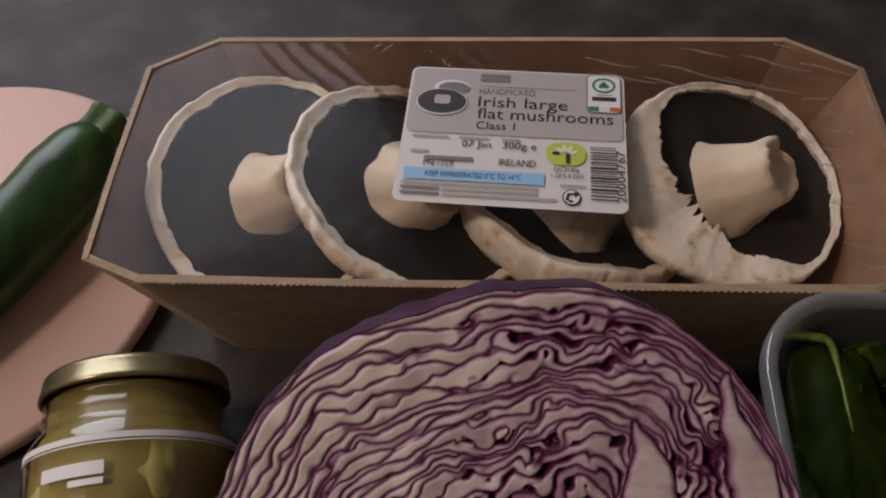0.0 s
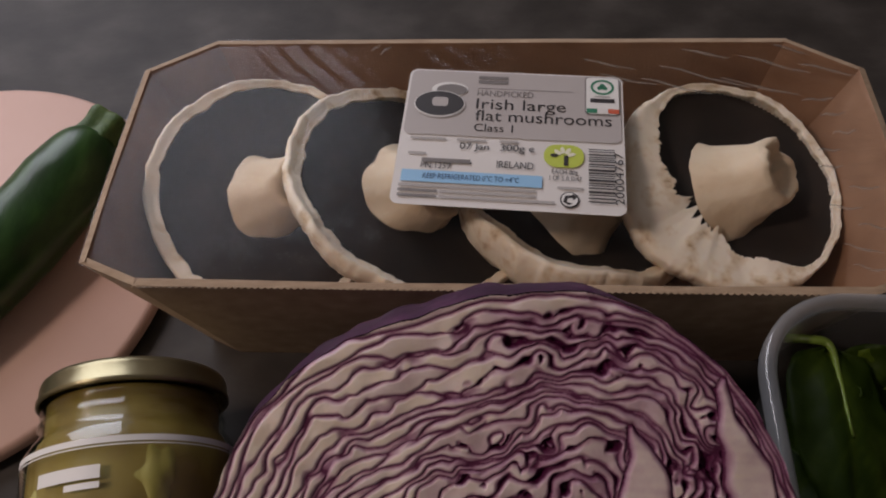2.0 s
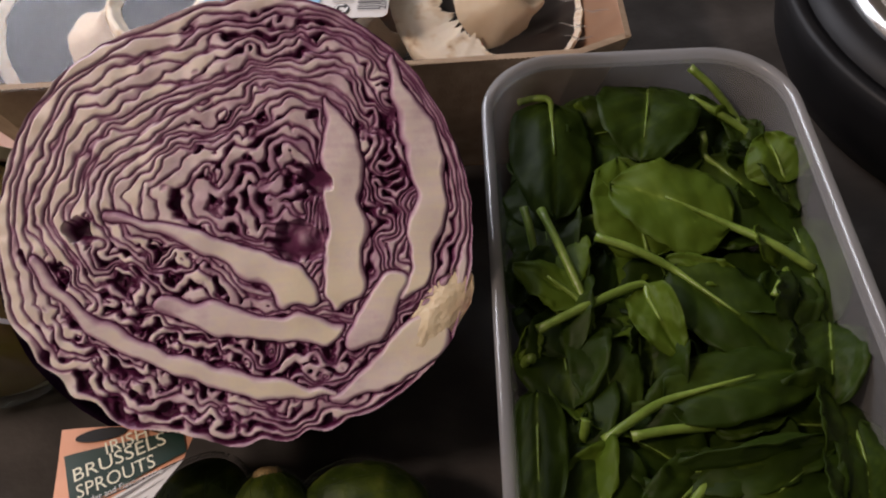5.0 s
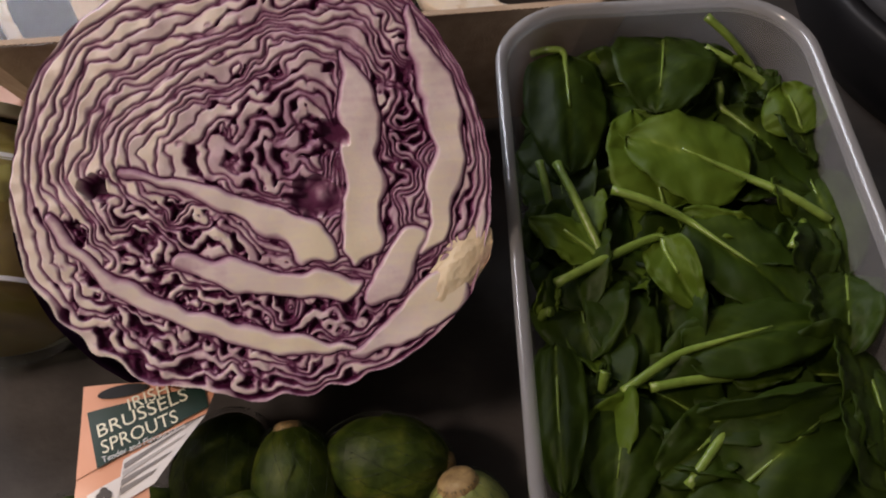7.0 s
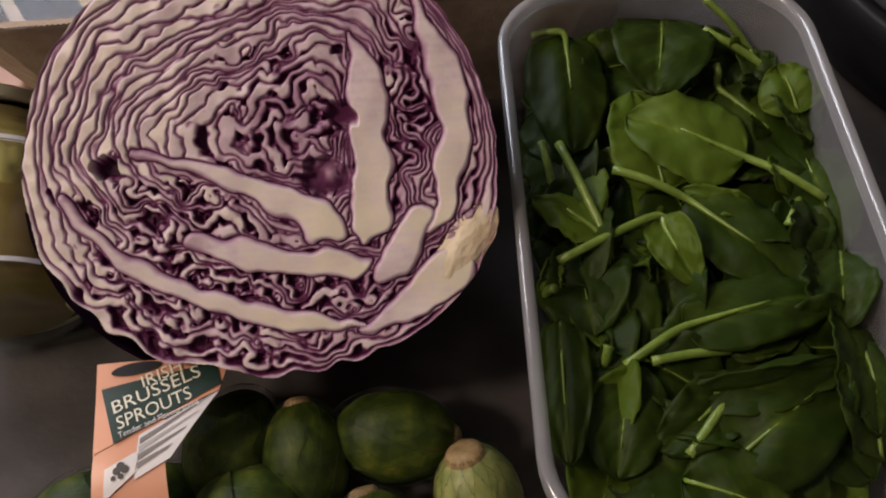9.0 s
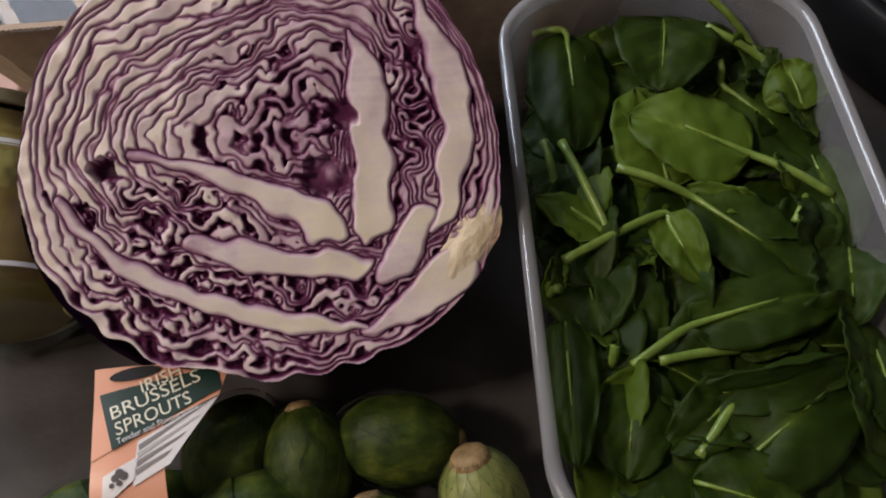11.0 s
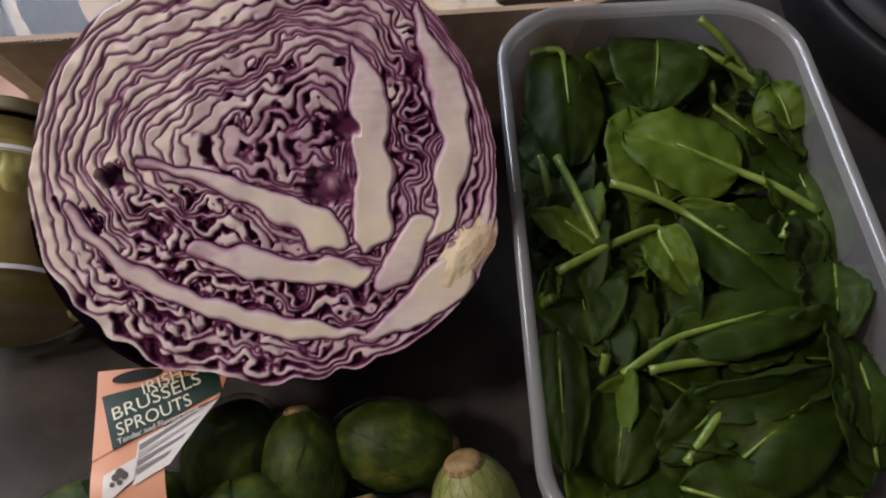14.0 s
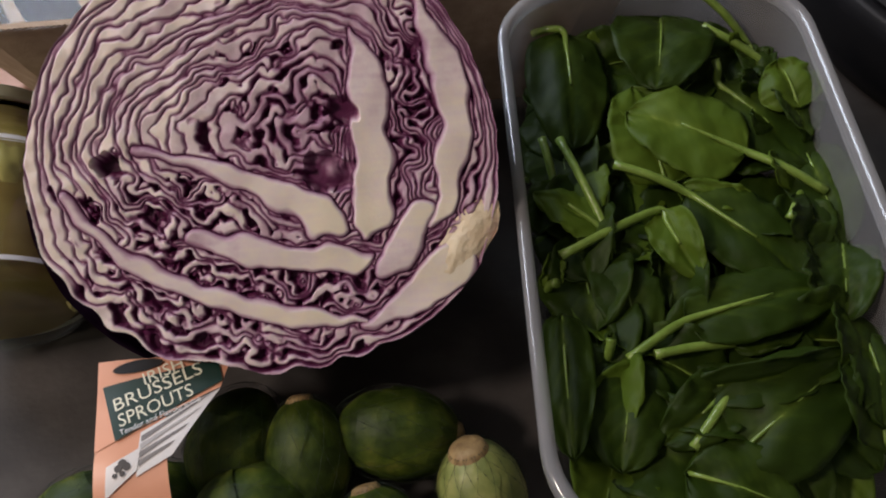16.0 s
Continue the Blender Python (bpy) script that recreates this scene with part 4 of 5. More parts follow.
# the round outside, below the cut
steps, rows = 180, 40
verts, faces = [], []
for j in range(rows + 1):
    for i in range(steps):
        t = 2 * math.pi * i / steps
        a0 = radians(8 - 5 * math.sin(t + 0.9))
        a = a0 - (a0 + math.pi / 2) * j / rows
        r = float(outline_radius(np.array(t))) / math.cos(a0)
        rip = 1 + 0.012 * noise.noise(Vector((math.cos(t) * 2, math.sin(t) * 2, a * 2))) * (j > 0) + 0.010 * abs(math.sin(t * 9 + 2 * a)) ** 6 * math.cos(a) * min(1, j / 6)
        low = -0.0012 if j == 0 else 0.0
        verts.append((r * math.cos(a) * math.cos(t) * rip, r * math.cos(a) * math.sin(t) * rip, 0.1000 * (math.sin(a) - math.sin(a0)) / (1 + math.sin(a0)) + low))
for j in range(rows):
    for i in range(steps):
        k = (i + 1) % steps
        faces.append((j * steps + i, (j + 1) * steps + i, (j + 1) * steps + k, j * steps + k))
data_part("outer_leaf", verts, faces, CABBAGE_SKIN, cabbage, "dark purple waxy outer leaf")
# a loose outer leaf lifting away at one side
verts, faces = [], []
for j in range(14):
    for i in range(30):
        t = radians(188 + 50 * i / 29)
        a = radians(14 - 62 * j / 13)
        lift = 1.075 + 0.03 * math.sin(math.pi * i / 29) * (1 - j / 13) + 0.015 * noise.noise(Vector((t * 5, a * 5, 1)))
        verts.append((0.078 * lift * math.cos(a) * math.cos(t), 0.075 * lift * math.cos(a) * math.sin(t), 0.0765 * (math.sin(a) - math.sin(radians(18))) - 0.004))
for j in range(13):
    for i in range(29):
        faces.append((j * 30 + i, (j + 1) * 30 + i, (j + 1) * 30 + i + 1, j * 30 + i + 1))
data_part("loose_leaf", verts, faces, CABBAGE_SKIN, cabbage, "loose dark purple outer leaf")
# the stump, cut where the leaves meet
bm = bmesh.new()
bmesh.ops.create_icosphere(bm, subdivisions=5, radius=1.0)
for vtx in bm.verts:
    p = vtx.co
    e = p.x * p.x + p.y * p.y
    q = Vector((p.x * 0.0070, p.y * 0.0180, p.z * 0.010))
    q *= 1 + 0.14 * noise.noise(q * 120) + 0.06 * noise.noise(q * 420)
    if p.z > 0:
        q.z = 0.0013 * (1 - 1.6 * e) + 0.0004 * noise.noise(q * 190) + 0.0002 * noise.noise(q * 700)
    vtx.co = Matrix.Rotation(radians(-38), 3, "Z") @ q + Vector((0.0645, -0.0330, 0.0))
part("stump", bm, STUB, cabbage, "yellowish cut stump")


# ---- plastic tub of spinach ----
TX0, TX1, TY0, TY1, TZ = 0.1072, 0.2302, -0.047, 0.1755, 0.079
TCX, TCY = (TX0 + TX1) / 2, (TY0 + TY1) / 2
tub = thing("plastic_tub", "clear frosted plastic tub full of spinach leaves", "tub", m=pose(TCX, TCY, 0, 0, 0, -1.3))


def ring_of(shrink, r, n=10):
    hx, hy = (TX1 - TX0) / 2 - shrink, (TY1 - TY0) / 2 - shrink
    return rounded(-hx, hx, -hy, hy, r, n)


def loft(levels, close_bottom=False):
    bm = bmesh.new()
    rings = [[bm.verts.new((x, y, z)) for x, y in ring_of(s, r)] for s, r, z in levels]
    n = len(rings[0])
    for a, b in zip(rings, rings[1:]):
        for k in range(n):
            bm.faces.new((a[k], a[(k + 1) % n], b[(k + 1) % n], b[k]))
    if close_bottom:
        bm.faces.new(rings[-1])
    bmesh.ops.recalc_face_normals(bm, faces=bm.faces[:])
    return bm


part("wall", loft([(0.0045, 0.028, TZ - 0.003), (0.007, 0.027, 0.05), (0.0105, 0.026, 0.02), (0.013, 0.025, 0.006), (0.017, 0.022, 0.0015), (0.022, 0.02, 0.0008)], True), TUB, tub)
part("lip", loft([(0.0, 0.032, TZ - 0.0065), (0.0, 0.032, TZ - 0.001), (0.0010, 0.031, TZ), (0.0030, 0.0295, TZ), (0.0042, 0.0285, TZ - 0.001), (0.0046, 0.028, TZ - 0.005)]), TUB_RIM, tub, "milky rolled plastic lip")


def spinach_leaf(base, tip, width, stalk_end=None, material=None, cup=0.004, roll=0.0, arch=0.004, seed=0, label="fresh dark green spinach leaf in the tub", stalk_r=0.0015):
    """A leaf from the blade's base to its tip, with a stalk."""
    b, t = Vector(base), Vector(tip)
    length = (t - b).length
    along = (t - b).normalized()
    up = Vector((0, 0, 1))
    across = along.cross(up).normalized()
    up = across.cross(along).normalized()
    turn = Matrix.Rotation(radians(roll), 3, along)
    across, up = turn @ across, turn @ up
    ob = thing("spinach_leaf", label, "leaf", b, "spinach leaves in the tub")
    rows, cols = 22, 17
    verts, faces, vein = [], [], []
    for j in range(rows):
        s = j / (rows - 1)
        half = width / 2 * (math.sin(math.pi * min(1.0, s ** 0.72)) ** 0.45 if 0 < s < 1 else 0.02)
        half *= 1 + 0.05 * noise.noise(Vector((s * 5, seed * 3.1, 0)))
        for i in range(cols):
            w = 2 * i / (cols - 1) - 1
            z = cup * (abs(w) ** 1.6) * math.sin(math.pi * s) + arch * math.sin(math.pi * s) - 0.0011 * math.exp(-(w / 0.12) ** 2)
            z += 0.0026 * noise.noise(Vector((s * 3.5 + seed, w * 1.6, seed * 1.7))) + 0.0030 * w * w * noise.noise(Vector((s * 9, w * 3 + seed, 4)))
            side = abs((s * 5.2 - 1.9 * abs(w)) % 1 - 0.5) * 2
            v = 0.42 + 0.22 * noise.noise(Vector((s * 2 + seed, w, 7))) + 0.45 * math.exp(-(w / 0.045) ** 2) * (1 - 0.7 * s) + 0.16 * (side > 0.86) * (1 - abs(w))
            z -= 0.0004 * (side > 0.86)
            p = along * (s * length) + across * (w * half) + up * z
            verts.append(p)
            vein.append(v)
    for j in range(rows - 1):
        for i in range(cols - 1):
            k = j * cols + i
            faces.append((k, k + 1, k + cols + 1, k + cols))
    data_part("blade", verts, faces, material or LEAF, ob, values=("vein", vein))
    ob.children[0].modifiers.new("thickness", "SOLIDIFY").thickness = 0.0004
    if stalk_end is not None:
        e = Vector(stalk_end) - b
        mid = e * 0.5 + Vector((0, 0, 0.002))
        rib = along * (length * 0.55) + up * (arch * 0.9 + 0.0003)
        pts = bezier([rib, along * (length * 0.2) + up * (arch * 0.5), Vector((0, 0, 0.0005)), mid, e], 18)
        part("stalk", tube_bm(pts, [stalk_r * (0.25 + 0.75 * min(1, k / 10)) for k in range(17)] + [stalk_r * 1.15], 8), STALK, ob, "pale green stalk")
    else:
        rib = [along * (length * s) + up * (arch * math.sin(math.pi * s) - 0.0009) for s in (0.02, 0.15, 0.3, 0.45, 0.6, 0.75)]
        part("midrib", tube_bm(rib, [0.0009, 0.0007, 0.0005, 0.0004, 0.0003, 0.0002], 6), STALK, ob, "pale green midrib")
    return ob


rng = random.Random(12)
# the heap below
for k in range(76):
    x, y = rng.uniform(TX0 + 0.024, TX1 - 0.024), rng.uniform(TY0 + 0.024, TY1 - 0.024)
    a = rng.uniform(0, 2 * math.pi)
    l = rng.uniform(0.032, 0.046)
    z = rng.uniform(0.020, 0.046)
    dx, dy = math.cos(a) * l / 2, math.sin(a) * l / 2
    def keep_in(px, py):
        return min(max(px, TX0 + 0.013), TX1 - 0.013), min(max(py, TY0 + 0.013), TY1 - 0.013)
    p0, p1 = keep_in(x - dx, y - dy), keep_in(x + dx, y + dy)
    spinach_leaf((*p0, z), (*p1, z + rng.uniform(-0.006, 0.006)), rng.uniform(0.024, 0.036), (*keep_in(x - 1.7 * dx, y - 1.7 * dy), z - 0.004) if k % 3 == 0 else None, LEAF_PALE if k % 6 == 0 else LEAF, rng.uniform(0.001, 0.007), rng.uniform(-28, 28), rng.uniform(0.001, 0.007), k)

# a loose upper layer out to the walls
for k in range(30):
    x, y = TX0 + 0.020 + (TX1 - TX0 - 0.040) * ((k * 0.618) % 1), TY0 + 0.020 + (TY1 - TY0 - 0.045) * (k + 0.5) / 30
    a = rng.uniform(0, 2 * math.pi)
    dx, dy = math.cos(a) * 0.019, math.sin(a) * 0.019
    p0, p1 = keep_in(x - dx, y - dy), keep_in(x + dx, y + dy)
    spinach_leaf((*p0, 0.049), (*p1, rng.uniform(0.050, 0.056)), rng.uniform(0.026, 0.036), None, LEAF_PALE if k % 5 == 0 else LEAF, rng.uniform(0.002, 0.007), rng.uniform(-25, 25), rng.uniform(0.001, 0.005), 300 + k)
# the leaves on top
# leaves leaning up against the walls
for k in range(27):
    f = (k * 0.618) % 1
    side = k % 3
    if side == 0:
        p0, p1, lean = (TX1 - 0.018, TY0 + 0.03 + 0.17 * f), (TX1 - 0.017, TY0 + 0.065 + 0.14 * f), 30
    elif side == 1:
        p0, p1, lean = (TX0 + 0.025, TY0 + 0.07 + 0.13 * f), (TX0 + 0.024, TY0 + 0.035 + 0.13 * f), 24
    else:
        p0, p1, lean = (TX0 + 0.030 + 0.055 * f, TY1 - 0.022), (TX0 + 0.062 + 0.045 * f, TY1 - 0.023), 30
    spinach_leaf((*p0, 0.050 + 0.006 * (side == 0)), (*p1, rng.uniform(0.052, 0.058) + 0.003 * (side == 0)), rng.uniform(0.028, 0.036), None, LEAF_PALE if k % 4 == 1 else LEAF, 0.002, lean + rng.uniform(-8, 8), 0.003, 400 + k)
top_seed = itertools.count(100)


def top_leaf(base, tip, width, stalk_end, material, cup, roll, arch):
    words = "pale fresh spinach leaf with a long stalk" if material is LEAF_PALE and stalk_end else "fresh dark green spinach leaf in the tub"
    return spinach_leaf(base, tip, width, stalk_end, material, cup, roll, arch, next(top_seed), words, 0.0016)


top_leaf((0.1804, 0.1680, 0.0640), (0.1690, 0.1258, 0.0670), 0.0409, None, LEAF, 0.002, 0, 0.004)
top_leaf((0.1383, 0.1633, 0.0640), (0.1336, 0.1033, 0.0620), 0.0346, (0.1264, 0.1680, 0.0600), LEAF, -0.006, -6, 0.006)
top_leaf((0.1664, 0.0863, 0.0585), (0.1616, 0.1330, 0.0605), 0.0346, None, LEAF_PALE, 0.001, 6, 0.003)
top_leaf((0.1971, 0.0949, 0.0625), (0.1566, 0.1193, 0.0635), 0.0395, (0.2215, 0.0764, 0.0605), LEAF_PALE, -0.001, 0, 0.003)
top_leaf((0.1974, 0.1348, 0.0570), (0.2208, 0.0896, 0.0580), 0.0376, (0.1963, 0.1410, 0.0640), LEAF, 0.000, 0, 0.003)
top_leaf((0.2215, 0.1128, 0.0640), (0.2172, 0.1330, 0.0700), 0.0238, None, LEAF_PALE, -0.002, -12, 0.003)
top_leaf((0.2187, 0.1260, 0.0600), (0.2215, 0.0998, 0.0620), 0.0215, None, LEAF, 0.002, -20, 0.003)
top_leaf((0.2215, 0.1041, 0.0560), (0.2215, 0.0547, 0.0580), 0.0271, None, LEAF, 0.001, 10, 0.004)
top_leaf((0.1718, 0.0801, 0.0605), (0.2056, 0.0400, 0.0600), 0.0319, (0.1471, 0.0931, 0.0640), LEAF, -0.001, 0, 0.003)
top_leaf((0.1696, 0.0825, 0.0590), (0.1965, 0.0735, 0.0600), 0.0121, None, LEAF_PALE, 0.001, 20, 0.002)
top_leaf((0.1605, 0.0737, 0.0605), (0.1686, 0.0454, 0.0600), 0.0168, (0.1223, 0.0568, 0.0625), LEAF_PALE, 0.004, 24, 0.003)
top_leaf((0.1402, 0.0668, 0.0595), (0.1165, 0.0850, 0.0610), 0.0187, (0.1284, 0.1054, 0.0660), LEAF_PALE, -0.002, 10, 0.004)
top_leaf((0.1254, 0.0940, 0.0540), (0.1165, 0.0690, 0.0580), 0.0148, (0.1230, 0.1110, 0.0600), LEAF, 0.002, 0, 0.003)
top_leaf((0.1423, 0.0641, 0.0560), (0.1451, 0.0197, 0.0550), 0.0247, None, LEAF, -0.001, 0, 0.004)
top_leaf((0.1597, 0.0296, 0.0600), (0.2130, 0.0380, 0.0610), 0.0272, (0.1389, 0.0178, 0.0600), LEAF, -0.003, -8, 0.005)
top_leaf((0.1742, 0.0215, 0.0570), (0.1986, 0.0253, 0.0575), 0.0126, (0.1477, 0.0188, 0.0600), LEAF, 0.001, 0, 0.002)
top_leaf((0.2215, 0.0564, 0.0580), (0.2122, 0.0254, 0.0600), 0.0227, None, LEAF, 0.004, 16, 0.004)
top_leaf((0.1637, -0.0164, 0.0595), (0.2060, 0.0109, 0.0640), 0.0352, None, LEAF, -0.004, 0, 0.006)
top_leaf((0.1549, 0.0059, 0.0600), (0.2075, 0.0127, 0.0640), 0.0138, None, LEAF, 0.006, 34, 0.005)
top_leaf((0.1719, 0.0080, 0.0600), (0.1451, -0.0103, 0.0590), 0.0207, (0.1529, -0.0123, 0.0600), LEAF, 0.002, -10, 0.003)
top_leaf((0.1201, 0.0360, 0.0600), (0.1165, -0.0134, 0.0610), 0.0185, None, LEAF, -0.002, 12, 0.004)
top_leaf((0.1400, 0.0183, 0.0570), (0.1308, -0.0173, 0.0570), 0.0296, None, LEAF, -0.001, 0, 0.004)
top_leaf((0.2179, 0.0224, 0.0570), (0.2114, -0.0105, 0.0590), 0.0214, None, LEAF, 0.002, -10, 0.004)
top_leaf((0.2133, 0.0777, 0.0580), (0.2066, 0.0505, 0.0580), 0.0218, (0.2050, 0.0657, 0.0610), LEAF, 0.001, 0, 0.002)
top_leaf((0.2143, 0.1540, 0.0580), (0.2145, 0.1325, 0.0580), 0.0159, (0.1955, 0.1680, 0.0740), LEAF, 0.001, 0, 0.003)
top_leaf((0.2215, 0.1386, 0.0570), (0.2095, 0.1429, 0.0570), 0.0177, (0.1948, 0.1587, 0.0660), LEAF, 0.001, 0, 0.003)
top_leaf((0.1350, 0.0483, 0.0520), (0.1582, 0.0379, 0.0530), 0.0214, None, LEAF, 0.001, 0, 0.003)
top_leaf((0.1557, 0.0461, 0.0540), (0.1564, 0.0627, 0.0560), 0.0134, None, LEAF, 0.004, 30, 0.003)
top_leaf((0.1331, 0.0200, 0.0560), (0.1356, 0.0280, 0.0600), 0.0047, (0.1338, 0.0235, 0.0640), LEAF, 0.001, 0, 0.001)
top_leaf((0.1496, -0.0185, 0.0580), (0.1818, -0.0334, 0.0580), 0.0280, None, LEAF, 0.001, 0, 0.004)
top_leaf((0.1174, 0.0494, 0.0520), (0.1216, 0.0627, 0.0560), 0.0088, (0.1193, 0.0465, 0.0620), LEAF_PALE, 0.002, 20, 0.002)


# ---- net of Brussels sprouts ----
def sprout(at, rx, ry, rz, turn, butt=None, seed=0, pale=False):
    ob = thing("brussels_sprout", "green Brussels sprout in a fine dark net", "sprout", m=pose(*at, *turn), group="sprouts in the net")
    bm = bmesh.new()
    bmesh.ops.create_icosphere(bm, subdivisions=4, radius=1.0)
    for v in bm.verts:
        f = 0.955 + 0.03 * noise.noise(v.co * 2 + Vector((seed, 0, 0)))
        v.co = Vector((v.co.x * rx * f, v.co.y * ry * f, v.co.z * rz * f))
    part("heart", bm, SPROUT, ob)
    # wrapping leaves: patches of shell with wavy free edges, rooted at -x
    for k in range(6):
        n, mrow = 18, 14
        a_mid = 2 * math.pi * k / 6 + seed
        verts, faces = [], []
        for j in range(mrow):
            lat = math.pi * (0.06 + (0.50 + 0.12 * math.sin(seed + 2 * k)) * j / (mrow - 1))
            for i in range(n):
                w = 2 * i / (n - 1) - 1
                lon = a_mid + w * (0.95 + 0.1 * math.sin(j)) * (1 - 0.25 * (j / (mrow - 1)) ** 3)
                lift = 0.985 + 0.012 * k / 6 + 0.024 * (j / (mrow - 1)) ** 2 * abs(w) ** 2 + 0.018 * noise.noise(Vector((lat * 4, lon * 3, seed + k)))
                d = Vector((-math.cos(lat), math.sin(lat) * math.cos(lon), math.sin(lat) * math.sin(lon)))
                verts.append((d.x * rx * lift, d.y * ry * lift, d.z * rz * lift))
        for j in range(mrow - 1):
            for i in range(n - 1):
                q = j * n + i
                faces.append((q, q + 1, q + n + 1, q + n))
        data_part("leaf", verts, faces, SPROUT_PALE if pale else SPROUT, ob)
    if butt:
        bm = lathe([(0.0, 0.0006), (0.4, 0.0009), (0.75, 0.0004), (0.92, -0.0012), (1.05, -0.004)], 28)
        for v in bm.verts:
            x, y, z = v.co.x * butt, v.co.y * butt, v.co.z
            v.co = Vector((-rx - z + 0.0004 * noise.noise(Vector((x * 300, y * 300, 0))), x, y))
        part("butt", bm, SPROUT_BUTT, ob, "dry cut butt end")
    return ob


SPROUTS = (
    ((0.0600, 0.0110, 0.024), 0.0235, 0.0165, 0.0180, (0, 0, 172), 0.0060),
    ((0.0290, 0.0045, 0.024), 0.0215, 0.0155, 0.0165, (0, 25, -82), 0.0055),
    ((0.0020, 0.0120, 0.022), 0.0220, 0.0175, 0.0180, (0, 0, 70), None),
    ((0.0100, -0.0150, 0.024), 0.0225, 0.0190, 0.0190, (0, 0, 20), None),
    ((0.0890, -0.0110, 0.020), 0.0200, 0.0155, 0.0160, (0, 50, -70), 0.0075),
    ((0.0535, -0.0255, 0.021), 0.0190, 0.0165, 0.0165, (0, 20, -75), 0.006),
    ((-0.0500, -0.0120, 0.020), 0.0210, 0.0180, 0.0180, (0, 0, 40), None),
    ((-0.0240, -0.0080, 0.018), 0.0190, 0.0165, 0.0165, (0, 0, 140), None),
)
for k, (at, rx, ry, rz, turn, butt) in enumerate(SPROUTS):
    sprout(at, rx, ry, rz, turn, butt, 1.3 * k, k == 4)

net = thing("net_bag", "fine dark plastic net stretched over the sprouts", "net", (0.03, 0.0, 0.0))
bm = bmesh.new()
for at, rx, ry, rz, turn, butt in SPROUTS:
    m = Matrix.Translation((-0.03, 0, 0)) @ pose(*at, *turn)
    for way in (-1, 1):
        for k in range(14):
            pts = []
            for j in range(23):
                lat = math.pi * (0.05 + 0.9 * j / 22)
                lon = 2 * math.pi * k / 14 + way * 1.5 * (j / 22)
                pts.append(m @ Vector((-rx * 1.05 * math.cos(lat), ry * 1.05 * math.sin(lat) * math.cos(lon), rz * 1.05 * math.sin(lat) * math.sin(lon))))
            tube_bm(pts, 0.00006, 3, bm)
            for p in pts[2:21:3]:
                q = [bm.verts.new(p + Vector(d) * 0.00035) for d in ((1, 0, 0), (-0.5, 0.87, 0), (-0.5, -0.87, 0), (0, 0, 1.2))]
                for t3 in ((0, 2, 1), (0, 1, 3), (1, 2, 3), (2, 0, 3)):
                    bm.faces.new([q[n] for n in t3])
part("threads", bm, NET, net)

# the folded card tag of the net
tag = thing("card_tag", "orange and white card tag printed Irish Brussels sprouts", "tag", (-0.016, 0.012, 0.0))


def tag_point(x, y):
    """The tag's bent sheet: highest under the cabbage, falling away to the front."""
    return 0.0545 + 0.05 * max(0.0, y - 0.022) - 14.0 * max(0.0, 0.004 - y) ** 2 - 6.0 * max(0.0, -0.024 - x) ** 2 - 9.0 * max(0.0, x + 0.004) ** 2


def tag_sheet(name, corners, material, lift, cells=12, label=""):
    """A bent quad on the tag: corners in order, in plan."""
    a, b, c, d = [Vector((*q, 0)) for q in corners]
    verts, faces = [], []
    for i in range(cells + 1):
        for j in range(cells + 1):
            p = a.lerp(b, i / cells).lerp(d.lerp(c, i / cells), j / cells)
            verts.append((p.x + 0.016, p.y - 0.012, tag_point(p.x, p.y) + lift))
    for i in range(cells):
        for j in range(cells):
            k = i * (cells + 1) + j
            faces.append((k, k + cells + 1, k + cells + 2, k + 1))
    ob = data_part(name, verts, faces, material, tag, label)
    return ob


tag_sheet("upper_flap", ((-0.0385, 0.0335), (-0.0345, 0.002), (0.0045, 0.0215), (0.0075, 0.0330)), ORANGE, 0.0, label="orange card flap")
tag_sheet("lower_flap", ((-0.0345, 0.0025), (-0.0335, -0.040), (-0.0055, -0.040), (-0.0125, 0.0125)), ORANGE, -0.0003, label="orange card strip")
tag_sheet("white_flap", ((-0.0200, 0.0075), (-0.0200, -0.0065), (-0.0088, -0.0005), (0.0045, 0.0210)), PAPER, 0.0002, label="white printed back flap")
for k in range(4):
    f = k / 4
    tag_sheet("printed_bar", ((-0.0195, 0.0062 - 0.0026 * k), (-0.0192, 0.0044 - 0.0026 * k), (0.0020 - 0.004 * k, 0.0192 - 0.0056 * k), (0.0036 - 0.004 * k, 0.0204 - 0.0054 * k)), INK_PALE if k == 1 else INK_GREY, 0.0004, 6)
tag_sheet("green_panel", ((-0.0352, 0.0240), (-0.0278, 0.0050), (0.0052, 0.0236), (0.0030, 0.0310)), TAG_GREEN, 0.0005)
tag_sheet("white_patch", ((-0.0298, -0.0030), (-0.0298, -0.0125), (-0.0198, -0.0045), (-0.0192, 0.0025)), PAPER, 0.0004)
for dx, dy, r in ((0, 0.0012, 0.0014), (-0.0013, -0.0003, 0.0012), (0.0014, 0.0003, 0.0013), (0.0002, -0.0018, 0.0009), (-0.0022, -0.0024, 0.0008)):
    verts = [(-0.0245 + dx + r * math.cos(2 * math.pi * k / 12), -0.0035 + dy + r * math.sin(2 * math.pi * k / 12)) for k in range(12)]
    data_part("printed_spot", [(x + 0.016, y - 0.012, tag_point(x, y) + 0.0007) for x, y in verts], [tuple(range(12))], INK, tag)
